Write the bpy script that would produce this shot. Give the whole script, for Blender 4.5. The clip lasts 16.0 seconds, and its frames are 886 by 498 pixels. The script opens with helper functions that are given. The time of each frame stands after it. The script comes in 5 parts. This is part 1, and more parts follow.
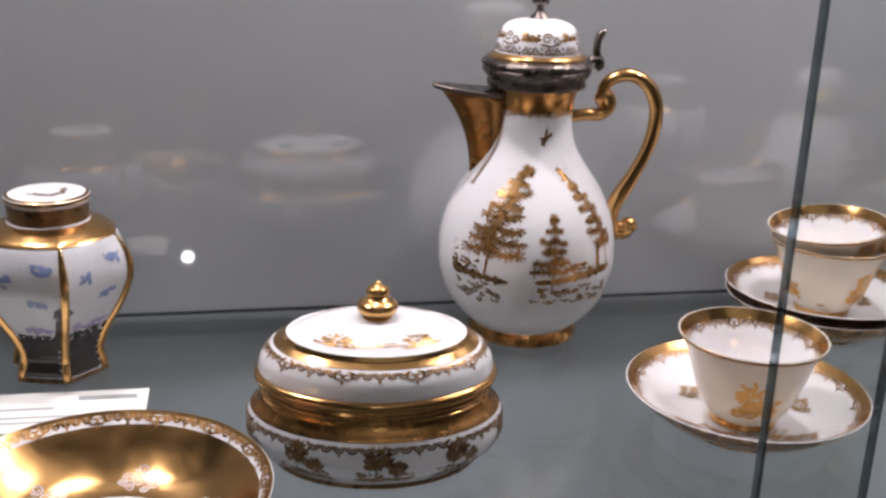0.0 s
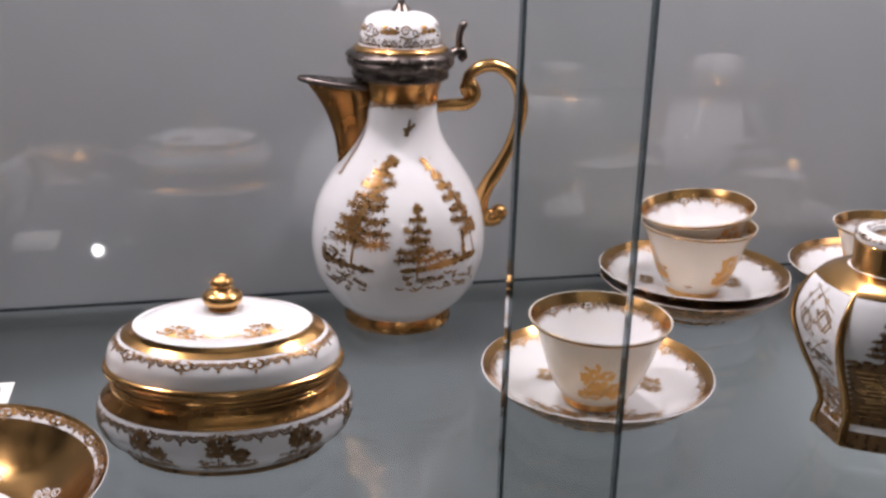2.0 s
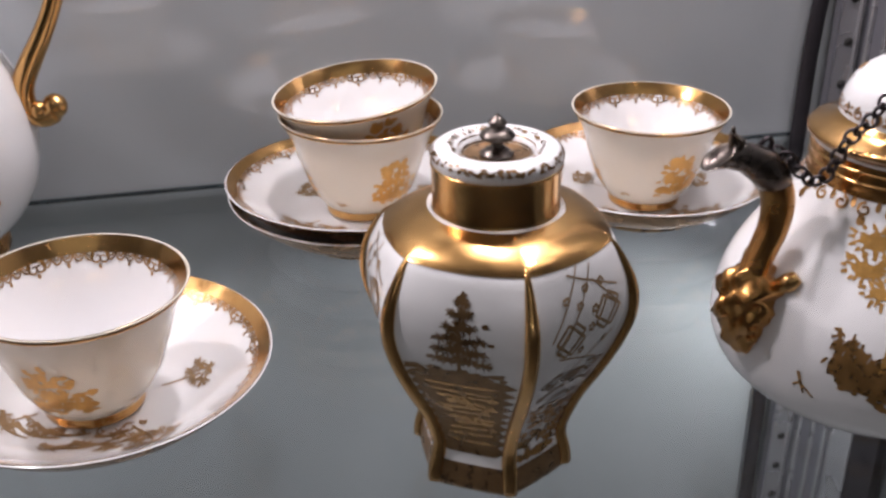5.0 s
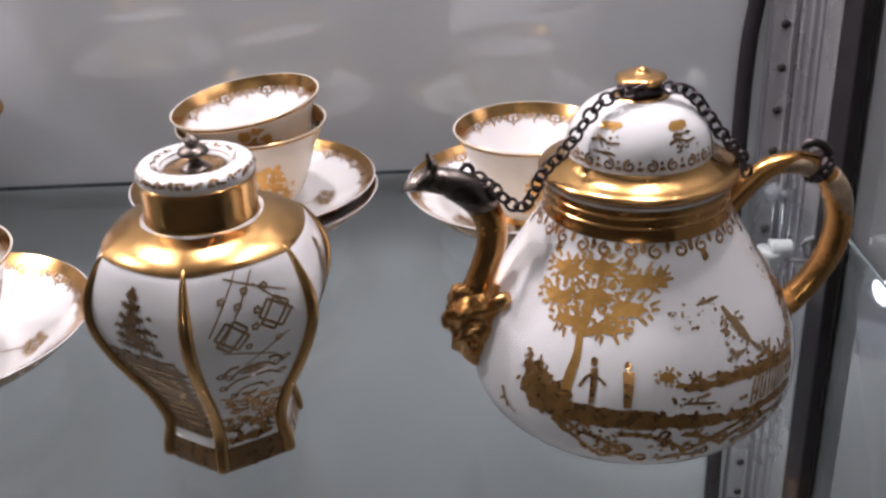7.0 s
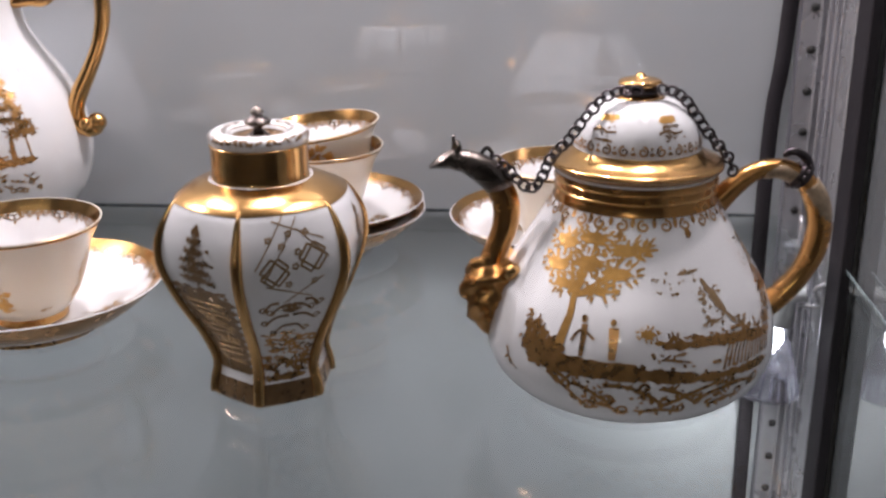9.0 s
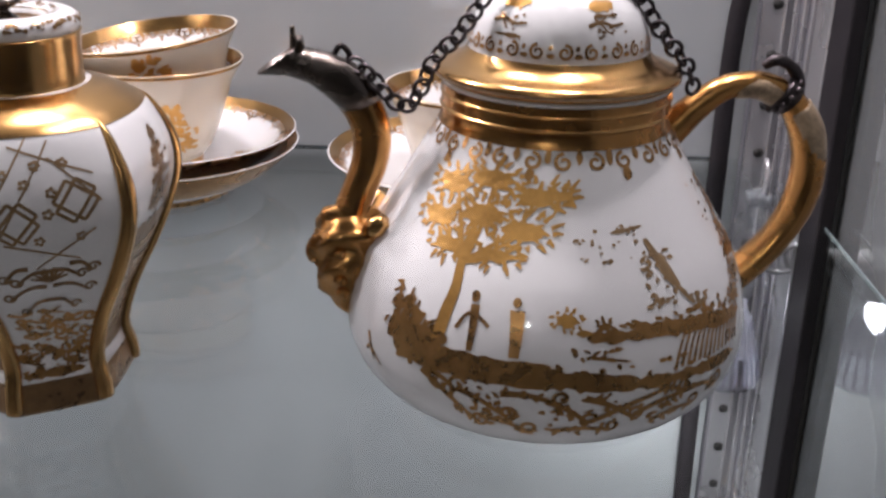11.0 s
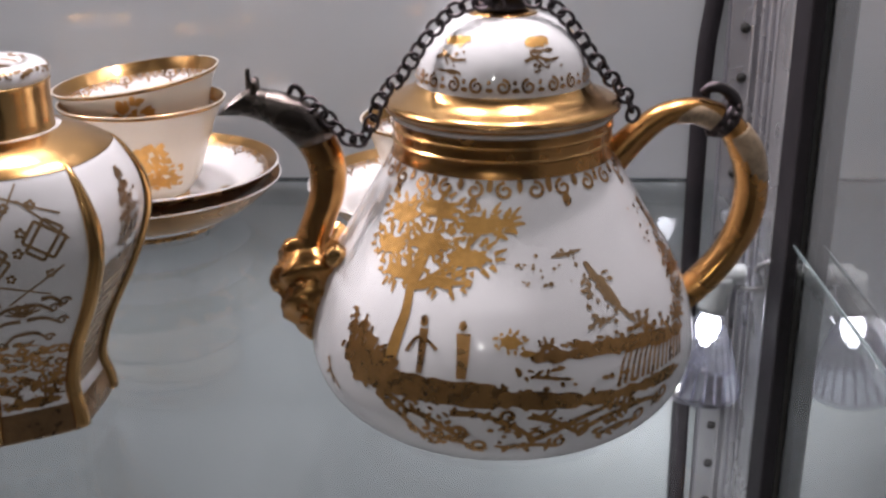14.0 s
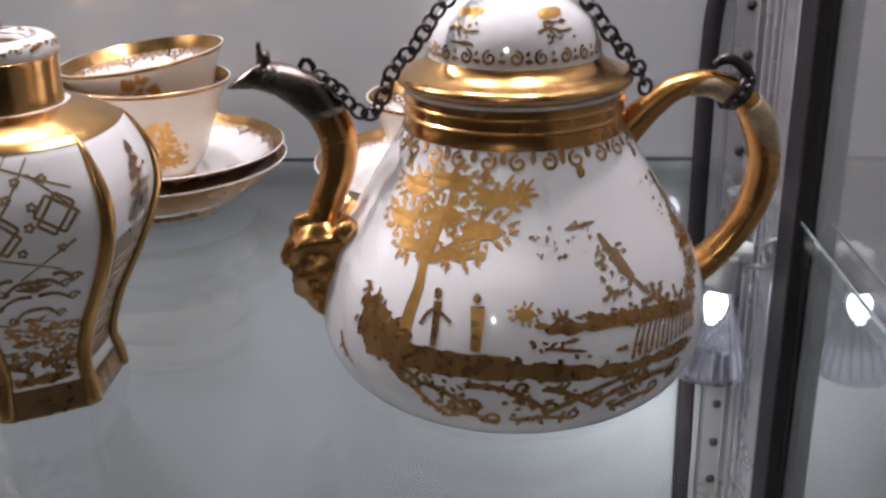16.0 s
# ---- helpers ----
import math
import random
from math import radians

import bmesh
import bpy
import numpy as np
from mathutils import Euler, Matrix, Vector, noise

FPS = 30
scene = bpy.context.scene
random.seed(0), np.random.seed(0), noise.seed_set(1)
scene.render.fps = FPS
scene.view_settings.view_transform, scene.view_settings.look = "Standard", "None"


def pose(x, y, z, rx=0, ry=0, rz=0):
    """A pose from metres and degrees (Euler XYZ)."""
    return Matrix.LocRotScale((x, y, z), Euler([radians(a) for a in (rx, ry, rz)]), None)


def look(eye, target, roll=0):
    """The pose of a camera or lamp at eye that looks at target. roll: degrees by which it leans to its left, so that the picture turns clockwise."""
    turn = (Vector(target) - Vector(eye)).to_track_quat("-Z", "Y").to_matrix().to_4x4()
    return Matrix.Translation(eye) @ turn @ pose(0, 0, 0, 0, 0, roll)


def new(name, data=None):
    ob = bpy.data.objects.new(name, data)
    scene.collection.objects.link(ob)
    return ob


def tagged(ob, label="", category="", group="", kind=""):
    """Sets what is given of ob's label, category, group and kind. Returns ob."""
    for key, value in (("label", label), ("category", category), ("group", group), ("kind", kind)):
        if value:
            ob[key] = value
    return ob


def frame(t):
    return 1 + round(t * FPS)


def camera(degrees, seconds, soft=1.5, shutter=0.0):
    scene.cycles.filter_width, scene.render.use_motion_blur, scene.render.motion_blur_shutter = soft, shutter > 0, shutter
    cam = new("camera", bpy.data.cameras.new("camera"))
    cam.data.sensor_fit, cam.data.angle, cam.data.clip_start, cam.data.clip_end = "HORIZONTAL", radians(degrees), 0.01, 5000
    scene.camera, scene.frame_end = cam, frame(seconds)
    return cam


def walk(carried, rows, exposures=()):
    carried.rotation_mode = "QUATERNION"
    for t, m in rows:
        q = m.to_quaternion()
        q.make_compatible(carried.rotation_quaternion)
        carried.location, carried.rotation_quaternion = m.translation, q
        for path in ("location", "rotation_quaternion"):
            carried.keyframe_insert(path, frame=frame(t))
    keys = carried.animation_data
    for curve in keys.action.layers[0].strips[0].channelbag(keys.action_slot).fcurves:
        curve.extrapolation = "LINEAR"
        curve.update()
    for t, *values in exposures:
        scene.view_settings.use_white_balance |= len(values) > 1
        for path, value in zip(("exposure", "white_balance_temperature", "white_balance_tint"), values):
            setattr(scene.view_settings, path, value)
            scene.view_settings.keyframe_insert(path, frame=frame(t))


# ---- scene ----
cam = camera(44.55, 16.0, soft=2.8)
PATH = [
    (0.0, -0.2335, 0.1108, 1.2806, -12.04, -18.32, 2.07),
    (0.2, -0.2286, 0.1054, 1.2825, -12.53, -17.94, 2.80),
    (0.4, -0.2247, 0.1008, 1.2841, -12.93, -17.57, 3.33),
    (0.5, -0.2236, 0.0990, 1.2847, -13.07, -17.41, 3.47),
    (0.6, -0.2231, 0.0974, 1.2855, -13.16, -17.28, 3.49),
    (0.8, -0.2234, 0.0953, 1.2868, -13.26, -17.12, 3.33),
    (1.0, -0.2230, 0.0949, 1.2872, -13.34, -17.17, 3.11),
    (1.2, -0.2191, 0.0959, 1.2859, -13.45, -17.40, 2.96),
    (1.4, -0.2111, 0.0962, 1.2845, -13.53, -17.75, 2.78),
    (1.5, -0.2055, 0.0954, 1.2848, -13.56, -17.93, 2.65),
    (1.6, -0.1989, 0.0936, 1.2858, -13.57, -18.13, 2.49),
    (1.8, -0.1843, 0.0891, 1.2883, -13.60, -18.52, 2.08),
    (2.0, -0.1715, 0.0853, 1.2880, -13.66, -18.97, 1.55),
    (2.2, -0.1648, 0.0852, 1.2826, -13.90, -19.49, 0.95),
    (2.4, -0.1603, 0.0893, 1.2813, -14.20, -19.78, 0.46),
    (2.5, -0.1587, 0.0924, 1.2831, -14.28, -19.83, 0.32),
    (2.6, -0.1581, 0.0956, 1.2847, -14.20, -19.91, 0.24),
    (2.8, -0.1568, 0.1020, 1.2874, -13.72, -20.21, 0.18),
    (3.0, -0.1503, 0.1102, 1.2865, -13.19, -20.65, 0.12),
    (3.2, -0.1340, 0.1221, 1.2802, -12.92, -21.13, -0.00),
    (3.4, -0.1133, 0.1393, 1.2757, -12.72, -21.42, -0.00),
    (3.5, -0.1019, 0.1490, 1.2747, -12.59, -21.54, 0.12),
    (3.6, -0.0890, 0.1586, 1.2729, -12.49, -21.70, 0.35),
    (3.8, -0.0612, 0.1719, 1.2726, -12.39, -22.19, 0.75),
    (4.0, -0.0333, 0.1851, 1.2653, -12.38, -23.25, 0.62),
    (4.2, -0.0019, 0.2002, 1.2620, -12.12, -24.68, 0.17),
    (4.4, 0.0271, 0.2140, 1.2596, -12.37, -25.67, 0.06),
    (4.5, 0.0384, 0.2198, 1.2549, -13.01, -25.74, 0.33),
    (4.6, 0.0505, 0.2256, 1.2492, -13.37, -25.96, 0.44),
    (4.8, 0.0652, 0.2398, 1.2522, -13.08, -26.29, 0.18),
    (5.0, 0.1012, 0.2515, 1.2428, -12.96, -27.01, -0.18),
    (5.2, 0.1247, 0.2598, 1.2363, -13.27, -27.26, -0.26),
    (5.4, 0.1505, 0.2651, 1.2351, -12.27, -27.87, -0.61),
    (5.6, 0.1739, 0.2666, 1.2359, -11.03, -28.32, -0.92),
    (5.8, 0.1949, 0.2646, 1.2384, -9.60, -28.62, -1.23),
    (6.0, 0.2135, 0.2595, 1.2420, -8.03, -28.75, -1.52),
    (6.2, 0.2300, 0.2516, 1.2461, -6.37, -28.72, -1.79),
    (6.4, 0.2446, 0.2412, 1.2504, -4.65, -28.51, -2.04),
    (6.6, 0.2572, 0.2287, 1.2543, -2.94, -28.13, -2.25),
    (6.8, 0.2681, 0.2143, 1.2574, -1.27, -27.56, -2.44),
    (7.0, 0.2773, 0.1985, 1.2591, 0.30, -26.80, -2.60),
    (7.2, 0.2850, 0.1817, 1.2591, 1.74, -25.86, -2.72),
    (7.4, 0.2911, 0.1665, 1.2568, 2.87, -24.91, -3.00),
    (7.5, 0.2931, 0.1606, 1.2557, 3.21, -24.61, -3.16),
    (7.6, 0.2950, 0.1532, 1.2554, 3.57, -24.30, -3.06),
    (7.8, 0.2976, 0.1391, 1.2537, 4.15, -23.63, -2.65),
    (8.0, 0.2998, 0.1257, 1.2523, 4.55, -22.97, -2.25),
    (8.4, 0.3048, 0.1007, 1.2483, 5.11, -21.28, -1.96),
    (8.6, 0.3051, 0.1014, 1.2397, 5.15, -20.50, -1.54),
    (8.8, 0.3044, 0.1069, 1.2311, 5.02, -19.92, -1.04),
    (9.0, 0.3034, 0.1162, 1.2224, 4.75, -19.53, -0.48),
    (9.2, 0.3021, 0.1286, 1.2139, 4.36, -19.33, 0.10),
    (9.4, 0.3008, 0.1433, 1.2058, 3.89, -19.28, 0.67),
    (9.6, 0.3000, 0.1595, 1.1981, 3.38, -19.38, 1.22),
    (9.8, 0.2998, 0.1763, 1.1913, 2.87, -19.62, 1.69),
    (10.0, 0.3007, 0.1932, 1.1852, 2.38, -19.99, 2.07),
    (10.2, 0.3028, 0.2091, 1.1803, 1.95, -20.47, 2.32),
    (10.4, 0.3062, 0.2215, 1.1782, 1.71, -20.94, 2.29),
    (10.5, 0.3085, 0.2258, 1.1786, 1.72, -21.13, 2.10),
    (10.6, 0.3111, 0.2320, 1.1774, 1.63, -21.43, 2.00),
    (10.8, 0.3174, 0.2429, 1.1749, 1.50, -21.96, 1.74),
    (11.0, 0.3244, 0.2486, 1.1743, 1.49, -22.15, 1.29),
    (11.2, 0.3315, 0.2467, 1.1766, 1.66, -21.79, 0.66),
    (11.4, 0.3376, 0.2420, 1.1795, 1.87, -21.22, 0.06),
    (11.5, 0.3397, 0.2403, 1.1803, 1.96, -20.99, -0.15),
    (11.6, 0.3411, 0.2398, 1.1804, 2.01, -20.86, -0.25),
    (11.8, 0.3422, 0.2413, 1.1792, 2.05, -20.81, -0.28),
    (12.0, 0.3427, 0.2437, 1.1779, 2.10, -20.90, -0.22),
    (12.2, 0.3437, 0.2450, 1.1779, 2.22, -20.97, -0.26),
    (12.4, 0.3448, 0.2452, 1.1785, 2.39, -20.98, -0.38),
    (12.5, 0.3452, 0.2452, 1.1788, 2.48, -20.98, -0.46),
    (12.6, 0.3453, 0.2451, 1.1790, 2.58, -20.97, -0.55),
    (12.8, 0.3451, 0.2449, 1.1788, 2.76, -20.98, -0.72),
    (13.0, 0.3447, 0.2445, 1.1789, 2.88, -20.97, -0.82),
    (13.2, 0.3447, 0.2437, 1.1794, 2.92, -21.00, -0.78),
    (13.4, 0.3448, 0.2425, 1.1801, 2.90, -21.01, -0.68),
    (13.5, 0.3449, 0.2417, 1.1803, 2.88, -21.00, -0.65),
    (13.6, 0.3451, 0.2406, 1.1804, 2.85, -20.96, -0.64),
    (13.8, 0.3456, 0.2382, 1.1804, 2.82, -20.88, -0.69),
    (14.0, 0.3462, 0.2359, 1.1804, 2.81, -20.82, -0.73),
    (14.2, 0.3465, 0.2344, 1.1806, 2.76, -20.85, -0.72),
    (14.4, 0.3462, 0.2337, 1.1806, 2.74, -20.89, -0.69),
    (14.5, 0.3458, 0.2334, 1.1804, 2.72, -20.93, -0.68),
    (14.6, 0.3451, 0.2330, 1.1801, 2.73, -20.96, -0.66),
    (14.8, 0.3432, 0.2324, 1.1791, 2.73, -21.03, -0.59),
    (15.0, 0.3419, 0.2325, 1.1778, 2.72, -21.08, -0.56),
    (15.2, 0.3418, 0.2336, 1.1764, 2.71, -21.14, -0.58),
    (15.4, 0.3426, 0.2349, 1.1754, 2.70, -21.21, -0.64),
    (15.5, 0.3429, 0.2354, 1.1752, 2.69, -21.26, -0.67),
    (15.6, 0.3429, 0.2357, 1.1752, 2.68, -21.31, -0.71),
    (15.8, 0.3425, 0.2356, 1.1755, 2.68, -21.39, -0.81),
    (16.0, 0.3416, 0.2352, 1.1761, 2.68, -21.49, -0.92),
]
EXPO = 0.3
walk(cam, [(t, pose(x, y, z, 90 + pitch, 0, yaw) @ pose(0, 0, 0, 0, 0, roll)) for t, x, y, z, yaw, pitch, roll in PATH],
     [(0.0, EXPO - 0.18), (4.4, EXPO - 0.16), (7.4, EXPO + 0.1), (10.4, EXPO + 0.26), (16.0, EXPO + 0.28)])

SHELF = 1.0          # top of the glass shelf
BACK = 0.824         # back panel
RIGHT = 0.488        # side panel
LEFT = -0.95
FRONT = 0.365        # sliding glass

# ---- world and light ----
world = bpy.data.worlds.new("world")
world.use_nodes = True
scene.world = world
world.node_tree.nodes["Background"].inputs["Color"].default_value = (0.5, 0.52, 0.56, 1)
world.node_tree.nodes["Background"].inputs["Strength"].default_value = 0.3


def spot(name, at, to, watts, size, colour=(1, 0.95, 0.88), radius=0.012, blend=0.6):
    data = bpy.data.lights.new(name, "SPOT")
    data.energy, data.spot_size, data.spot_blend, data.color, data.shadow_soft_size = watts, radians(size), blend, colour, radius
    ob = new(name, data)
    ob.matrix_world = look(at, to)
    return ob


def area(name, at, to, watts, sx, sy, colour=(1, 1, 1)):
    data = bpy.data.lights.new(name, "AREA")
    data.shape, data.size, data.size_y, data.energy, data.color = "RECTANGLE", sx, sy, watts, colour
    ob = new(name, data)
    ob.matrix_world = look(at, to)
    return ob


HALOGEN = (1.0, 0.885, 0.925)
# Overhead case lamps; the last is added to brighten the teapot's right side.
for lx, ly, lw, tx in [(-0.52, 0.71, 12.5, -0.40), (-0.18, 0.750, 10.0, -0.07), (0.20, 0.73, 9.5, 0.22), (0.41, 0.68, 6.5, 0.30), (0.42, 0.53, 3.0, 0.37)]:
    spot("case_spot", (lx, ly, 1.66), (tx, 0.68, 1.0), lw, 125, HALOGEN, 0.022)
# Added unseen lamp; its mirror image in the back panel makes a white dot.
spot("dot_reflection_lamp", (-0.272, 0.42, 0.902), (-0.10, 0.80, 0.70), 0.22, 150, (1.0, 0.95, 1.0), 0.0050, 1.0)
# Unseen fill lamps added below the shelf to brighten the lower back panel.
for lx, ly, lw in [(-0.62, 0.60, 1.0), (-0.16, 0.58, 0.95), (0.22, 0.58, 0.80)]:
    spot("lower_fill", (lx, ly, 0.972), (lx, ly + 0.03, 0.6), lw, 168, (1.0, 0.94, 1.0), 0.003, 0.15)
spot("lower_spot", (0.452, 0.735, 0.902), (0.26, 0.78, 0.70), 0.75, 160, (1.0, 0.94, 0.98), 0.008, 0.6)
# Soft area lamp added as weak fill from the room side.
area("room_fill", (0.0, -1.6, 2.85), (0.0, -1.6, 0), 2.5, 2.2, 1.2, (1, 0.97, 0.95))


# ---- materials ----
def mat(name, base, rough=0.5, metal=0.0, spread=0.08, scale=40.0, bump=0.0, bscale=None, rspread=0.0, ior=1.5, coat=0.0, fine=6.0, trans=0.0):
    """A surface whose colour and gloss vary at two scales."""
    m = bpy.data.materials.new(name)
    m.use_nodes = True
    nt = m.node_tree
    b = nt.nodes["Principled BSDF"]
    b.inputs["Roughness"].default_value = rough
    b.inputs["Metallic"].default_value = metal
    b.inputs["IOR"].default_value = ior
    b.inputs["Coat Weight"].default_value = coat
    b.inputs["Coat Roughness"].default_value = 0.04
    b.inputs["Transmission Weight"].default_value = trans
    tc = nt.nodes.new("ShaderNodeTexCoord")
    n1 = nt.nodes.new("ShaderNodeTexNoise")
    n1.inputs["Scale"].default_value = scale
    n1.inputs["Detail"].default_value = 4
    n2 = nt.nodes.new("ShaderNodeTexNoise")
    n2.inputs["Scale"].default_value = scale * fine
    n2.inputs["Detail"].default_value = 3
    for n in (n1, n2):
        nt.links.new(tc.outputs["Object"], n.inputs["Vector"])
    mx = nt.nodes.new("ShaderNodeMix")
    mx.data_type = "FLOAT"
    mx.inputs[0].default_value = 0.4
    nt.links.new(n1.outputs["Fac"], mx.inputs[2])
    nt.links.new(n2.outputs["Fac"], mx.inputs[3])
    ramp = nt.nodes.new("ShaderNodeValToRGB")
    lo = [max(0.0, c * (1 - spread)) for c in base]
    hi = [min(1.0, c * (1 + spread)) for c in base]
    ramp.color_ramp.elements[0].position, ramp.color_ramp.elements[1].position = 0.3, 0.7
    ramp.color_ramp.elements[0].color, ramp.color_ramp.elements[1].color = (*lo, 1), (*hi, 1)
    nt.links.new(mx.outputs[0], ramp.inputs[0])
    nt.links.new(ramp.outputs[0], b.inputs["Base Color"])
    if rspread:
        mr = nt.nodes.new("ShaderNodeMapRange")
        mr.inputs[1].default_value, mr.inputs[2].default_value = 0.3, 0.7
        mr.inputs[3].default_value, mr.inputs[4].default_value = max(0.0, rough - rspread), rough + rspread
        nt.links.new(n1.outputs["Fac"], mr.inputs[0])
        nt.links.new(mr.outputs[0], b.inputs["Roughness"])
    if bump:
        bp = nt.nodes.new("ShaderNodeBump")
        bp.inputs["Strength"].default_value = bump
        bp.inputs["Distance"].default_value = 0.002
        if bscale:
            n3 = nt.nodes.new("ShaderNodeTexNoise")
            n3.inputs["Scale"].default_value = bscale
            nt.links.new(tc.outputs["Object"], n3.inputs["Vector"])
            nt.links.new(n3.outputs["Fac"], bp.inputs["Height"])
        else:
            nt.links.new(n2.outputs["Fac"], bp.inputs["Height"])
        nt.links.new(bp.outputs[0], b.inputs["Normal"])
    return m


def glass(name, tint, gloss=1.0):
    """Clear sheet glass: light passes straight, and the faces reflect by their angle."""
    m = bpy.data.materials.new(name)
    m.use_nodes = True
    nt = m.node_tree
    nt.nodes.remove(nt.nodes["Principled BSDF"])
    out = nt.nodes["Material Output"]
    tr = nt.nodes.new("ShaderNodeBsdfTransparent")
    tr.inputs["Color"].default_value = (*tint, 1)
    gl = nt.nodes.new("ShaderNodeBsdfGlossy")
    gl.inputs["Roughness"].default_value = 0.015
    fr = nt.nodes.new("ShaderNodeLayerWeight")
    fr.inputs["Blend"].default_value = 0.5
    pw = nt.nodes.new("ShaderNodeMath")
    pw.operation = "POWER"
    pw.inputs[1].default_value = 5.0
    nt.links.new(fr.outputs["Facing"], pw.inputs[0])
    mu = nt.nodes.new("ShaderNodeMath")
    mu.operation = "MULTIPLY_ADD"
    mu.inputs[1].default_value = 0.9 * gloss
    mu.inputs[2].default_value = 0.04 * gloss
    nt.links.new(pw.outputs[0], mu.inputs[0])
    ms = nt.nodes.new("ShaderNodeMixShader")
    nt.links.new(mu.outputs[0], ms.inputs[0])
    nt.links.new(tr.outputs[0], ms.inputs[1])
    nt.links.new(gl.outputs[0], ms.inputs[2])
    nt.links.new(ms.outputs[0], out.inputs["Surface"])
    return m


def glow(name, colour, strength):
    m = bpy.data.materials.new(name)
    m.use_nodes = True
    b = m.node_tree.nodes["Principled BSDF"]
    b.inputs["Base Color"].default_value = (*colour, 1)
    b.inputs["Emission Color"].default_value = (*colour, 1)
    b.inputs["Emission Strength"].default_value = strength
    return m


PORCELAIN = mat("porcelain", (0.71, 0.715, 0.73), 0.07, 0, 0.015, 25, bump=0.04, bscale=60, coat=0.3)
WORN = mat("worn_gilding", (0.36, 0.27, 0.18), 0.28, 0.3, 0.55, 150)
CREAM = mat("porcelain_outside", (0.66, 0.62, 0.54), 0.09, 0, 0.03, 30, bump=0.04, bscale=60, coat=0.3)
GOLD = mat("burnished_gold", (0.66, 0.38, 0.145), 0.20, 1, 0.14, 60, bump=0.05, bscale=160, rspread=0.07)
OLD_GOLD = mat("aged_copper_gold", (0.50, 0.255, 0.085), 0.23, 1, 0.32, 90, bump=0.05, bscale=160, rspread=0.08)
GILT = mat("painted_gilding", (0.42, 0.23, 0.085), 0.3, 0.85, 0.3, 260, rspread=0.1)
GILT_PALE = mat("pale_gilding", (0.36, 0.24, 0.13), 0.38, 0.6, 0.3, 260, rspread=0.08)
GILT_DARK = mat("dark_gilding", (0.22, 0.13, 0.06), 0.32, 0.7, 0.35, 220, rspread=0.1)
SILVER = mat("tarnished_silver", (0.135, 0.115, 0.105), 0.3, 1, 0.35, 120, bump=0.1, rspread=0.1)
CHAIN = mat("blackened_silver", (0.07, 0.06, 0.065), 0.36, 1, 0.3, 200, rspread=0.1)
PANEL = mat("grey_back_panel", (0.345, 0.368, 0.385), 0.035, 0, 0.05, 5, bump=0.006, bscale=30, coat=1.0)
SIDE = mat("grey_side_panel", (0.135, 0.144, 0.15), 0.03, 0, 0.05, 4, bump=0.0, coat=1.0)
BASE_GREY = mat("grey_base_board", (0.20, 0.205, 0.21), 0.4, 0, 0.06, 6)
BASE = mat("white_base_board", (0.62, 0.64, 0.65), 0.35, 0, 0.05, 6)
ALU = mat("brushed_aluminium", (0.44, 0.44, 0.46), 0.28, 0.7, 0.02, 20, rspread=0.08)
ALU_DARK = mat("aluminium_profile", (0.24, 0.24, 0.27), 0.34, 0.6, 0.03, 20, rspread=0.1)
RUBBER = mat("black_rubber", (0.020, 0.018, 0.021), 0.62, 0, 0.3, 60, ior=1.2)
DARK_HOLE = mat("dark_hole", (0.01, 0.01, 0.01), 0.8, 0, 0.2, 60)
PAPER = mat("white_card", (0.74, 0.75, 0.72), 0.7, 0, 0.04, 60)
INK = mat("grey_ink", (0.30, 0.32, 0.32), 0.7, 0, 0.1, 200)
SKY = mat("painted_sky", (0.56, 0.575, 0.60), 0.12, 0, 0.12, 30)
BLUE = mat("blue_enamel", (0.20, 0.26, 0.45), 0.15, 0, 0.4, 180)
VIOLET = mat("violet_enamel", (0.32, 0.27, 0.42), 0.15, 0, 0.3, 150)
GREEN_DARK = mat("dark_landscape_enamel", (0.035, 0.03, 0.03), 0.14, 0, 0.5, 150)
RED = mat("red_enamel", (0.55, 0.09, 0.05), 0.2, 0, 0.4, 200)
ORANGE = mat("orange_gilding", (0.56, 0.31, 0.09), 0.3, 0.6, 0.3, 150)
CLEAR = glass("clear_glass", (0.985, 0.995, 0.99))
SHELF_GLASS = glass("shelf_glass", (0.955, 0.975, 0.975))
EDGE = mat("polished_glass_edge", (0.016, 0.028, 0.034), 0.08, 0, 0.4, 30, coat=1.0)
CUT_EDGE = glass("cut_glass_edge", (0.44, 0.50, 0.53), 3.0)
EDGE_PALE = mat("pale_glass_edge", (0.16, 0.2, 0.21), 0.08, 0, 0.3, 30, coat=1.0)
LAMP_GLASS = mat("lamp_glass", (0.62, 0.62, 0.75), 0.08, 0, 0.1, 30, trans=0.85)
LAMP_ON = glow("lamp_burner", (1.0, 0.97, 1.0), 14.0)
ROOM_LAMP = glow("room_spot", (1.0, 0.97, 0.94), 320.0)
PLASTER = mat("room_plaster", (0.30, 0.29, 0.28), 0.8, 0, 0.06, 3)
FLOOR = mat("room_floor", (0.16, 0.13, 0.11), 0.5, 0, 0.2, 4)
PLASTIC = mat("clear_plastic", (0.55, 0.57, 0.62), 0.15, 0, 0.1, 30, trans=0.7)


# ---- mesh helpers ----
def finish(bm, name, material, parent=None, label="", smooth=True):
    bmesh.ops.recalc_face_normals(bm, faces=bm.faces) if len(bm.faces) < 60000 else None
    me = bpy.data.meshes.new(name)
    bm.to_mesh(me)
    bm.free()
    me.materials.append(material)
    if smooth:
        for p in me.polygons:
            p.use_smooth = True
    ob = new(name, me)
    if parent:
        ob.parent = parent
    if label:
        tagged(ob, label)
    return ob


def part(name, bm, material, parent, label="", smooth=True):
    return finish(bm, name, material, parent, label, smooth)


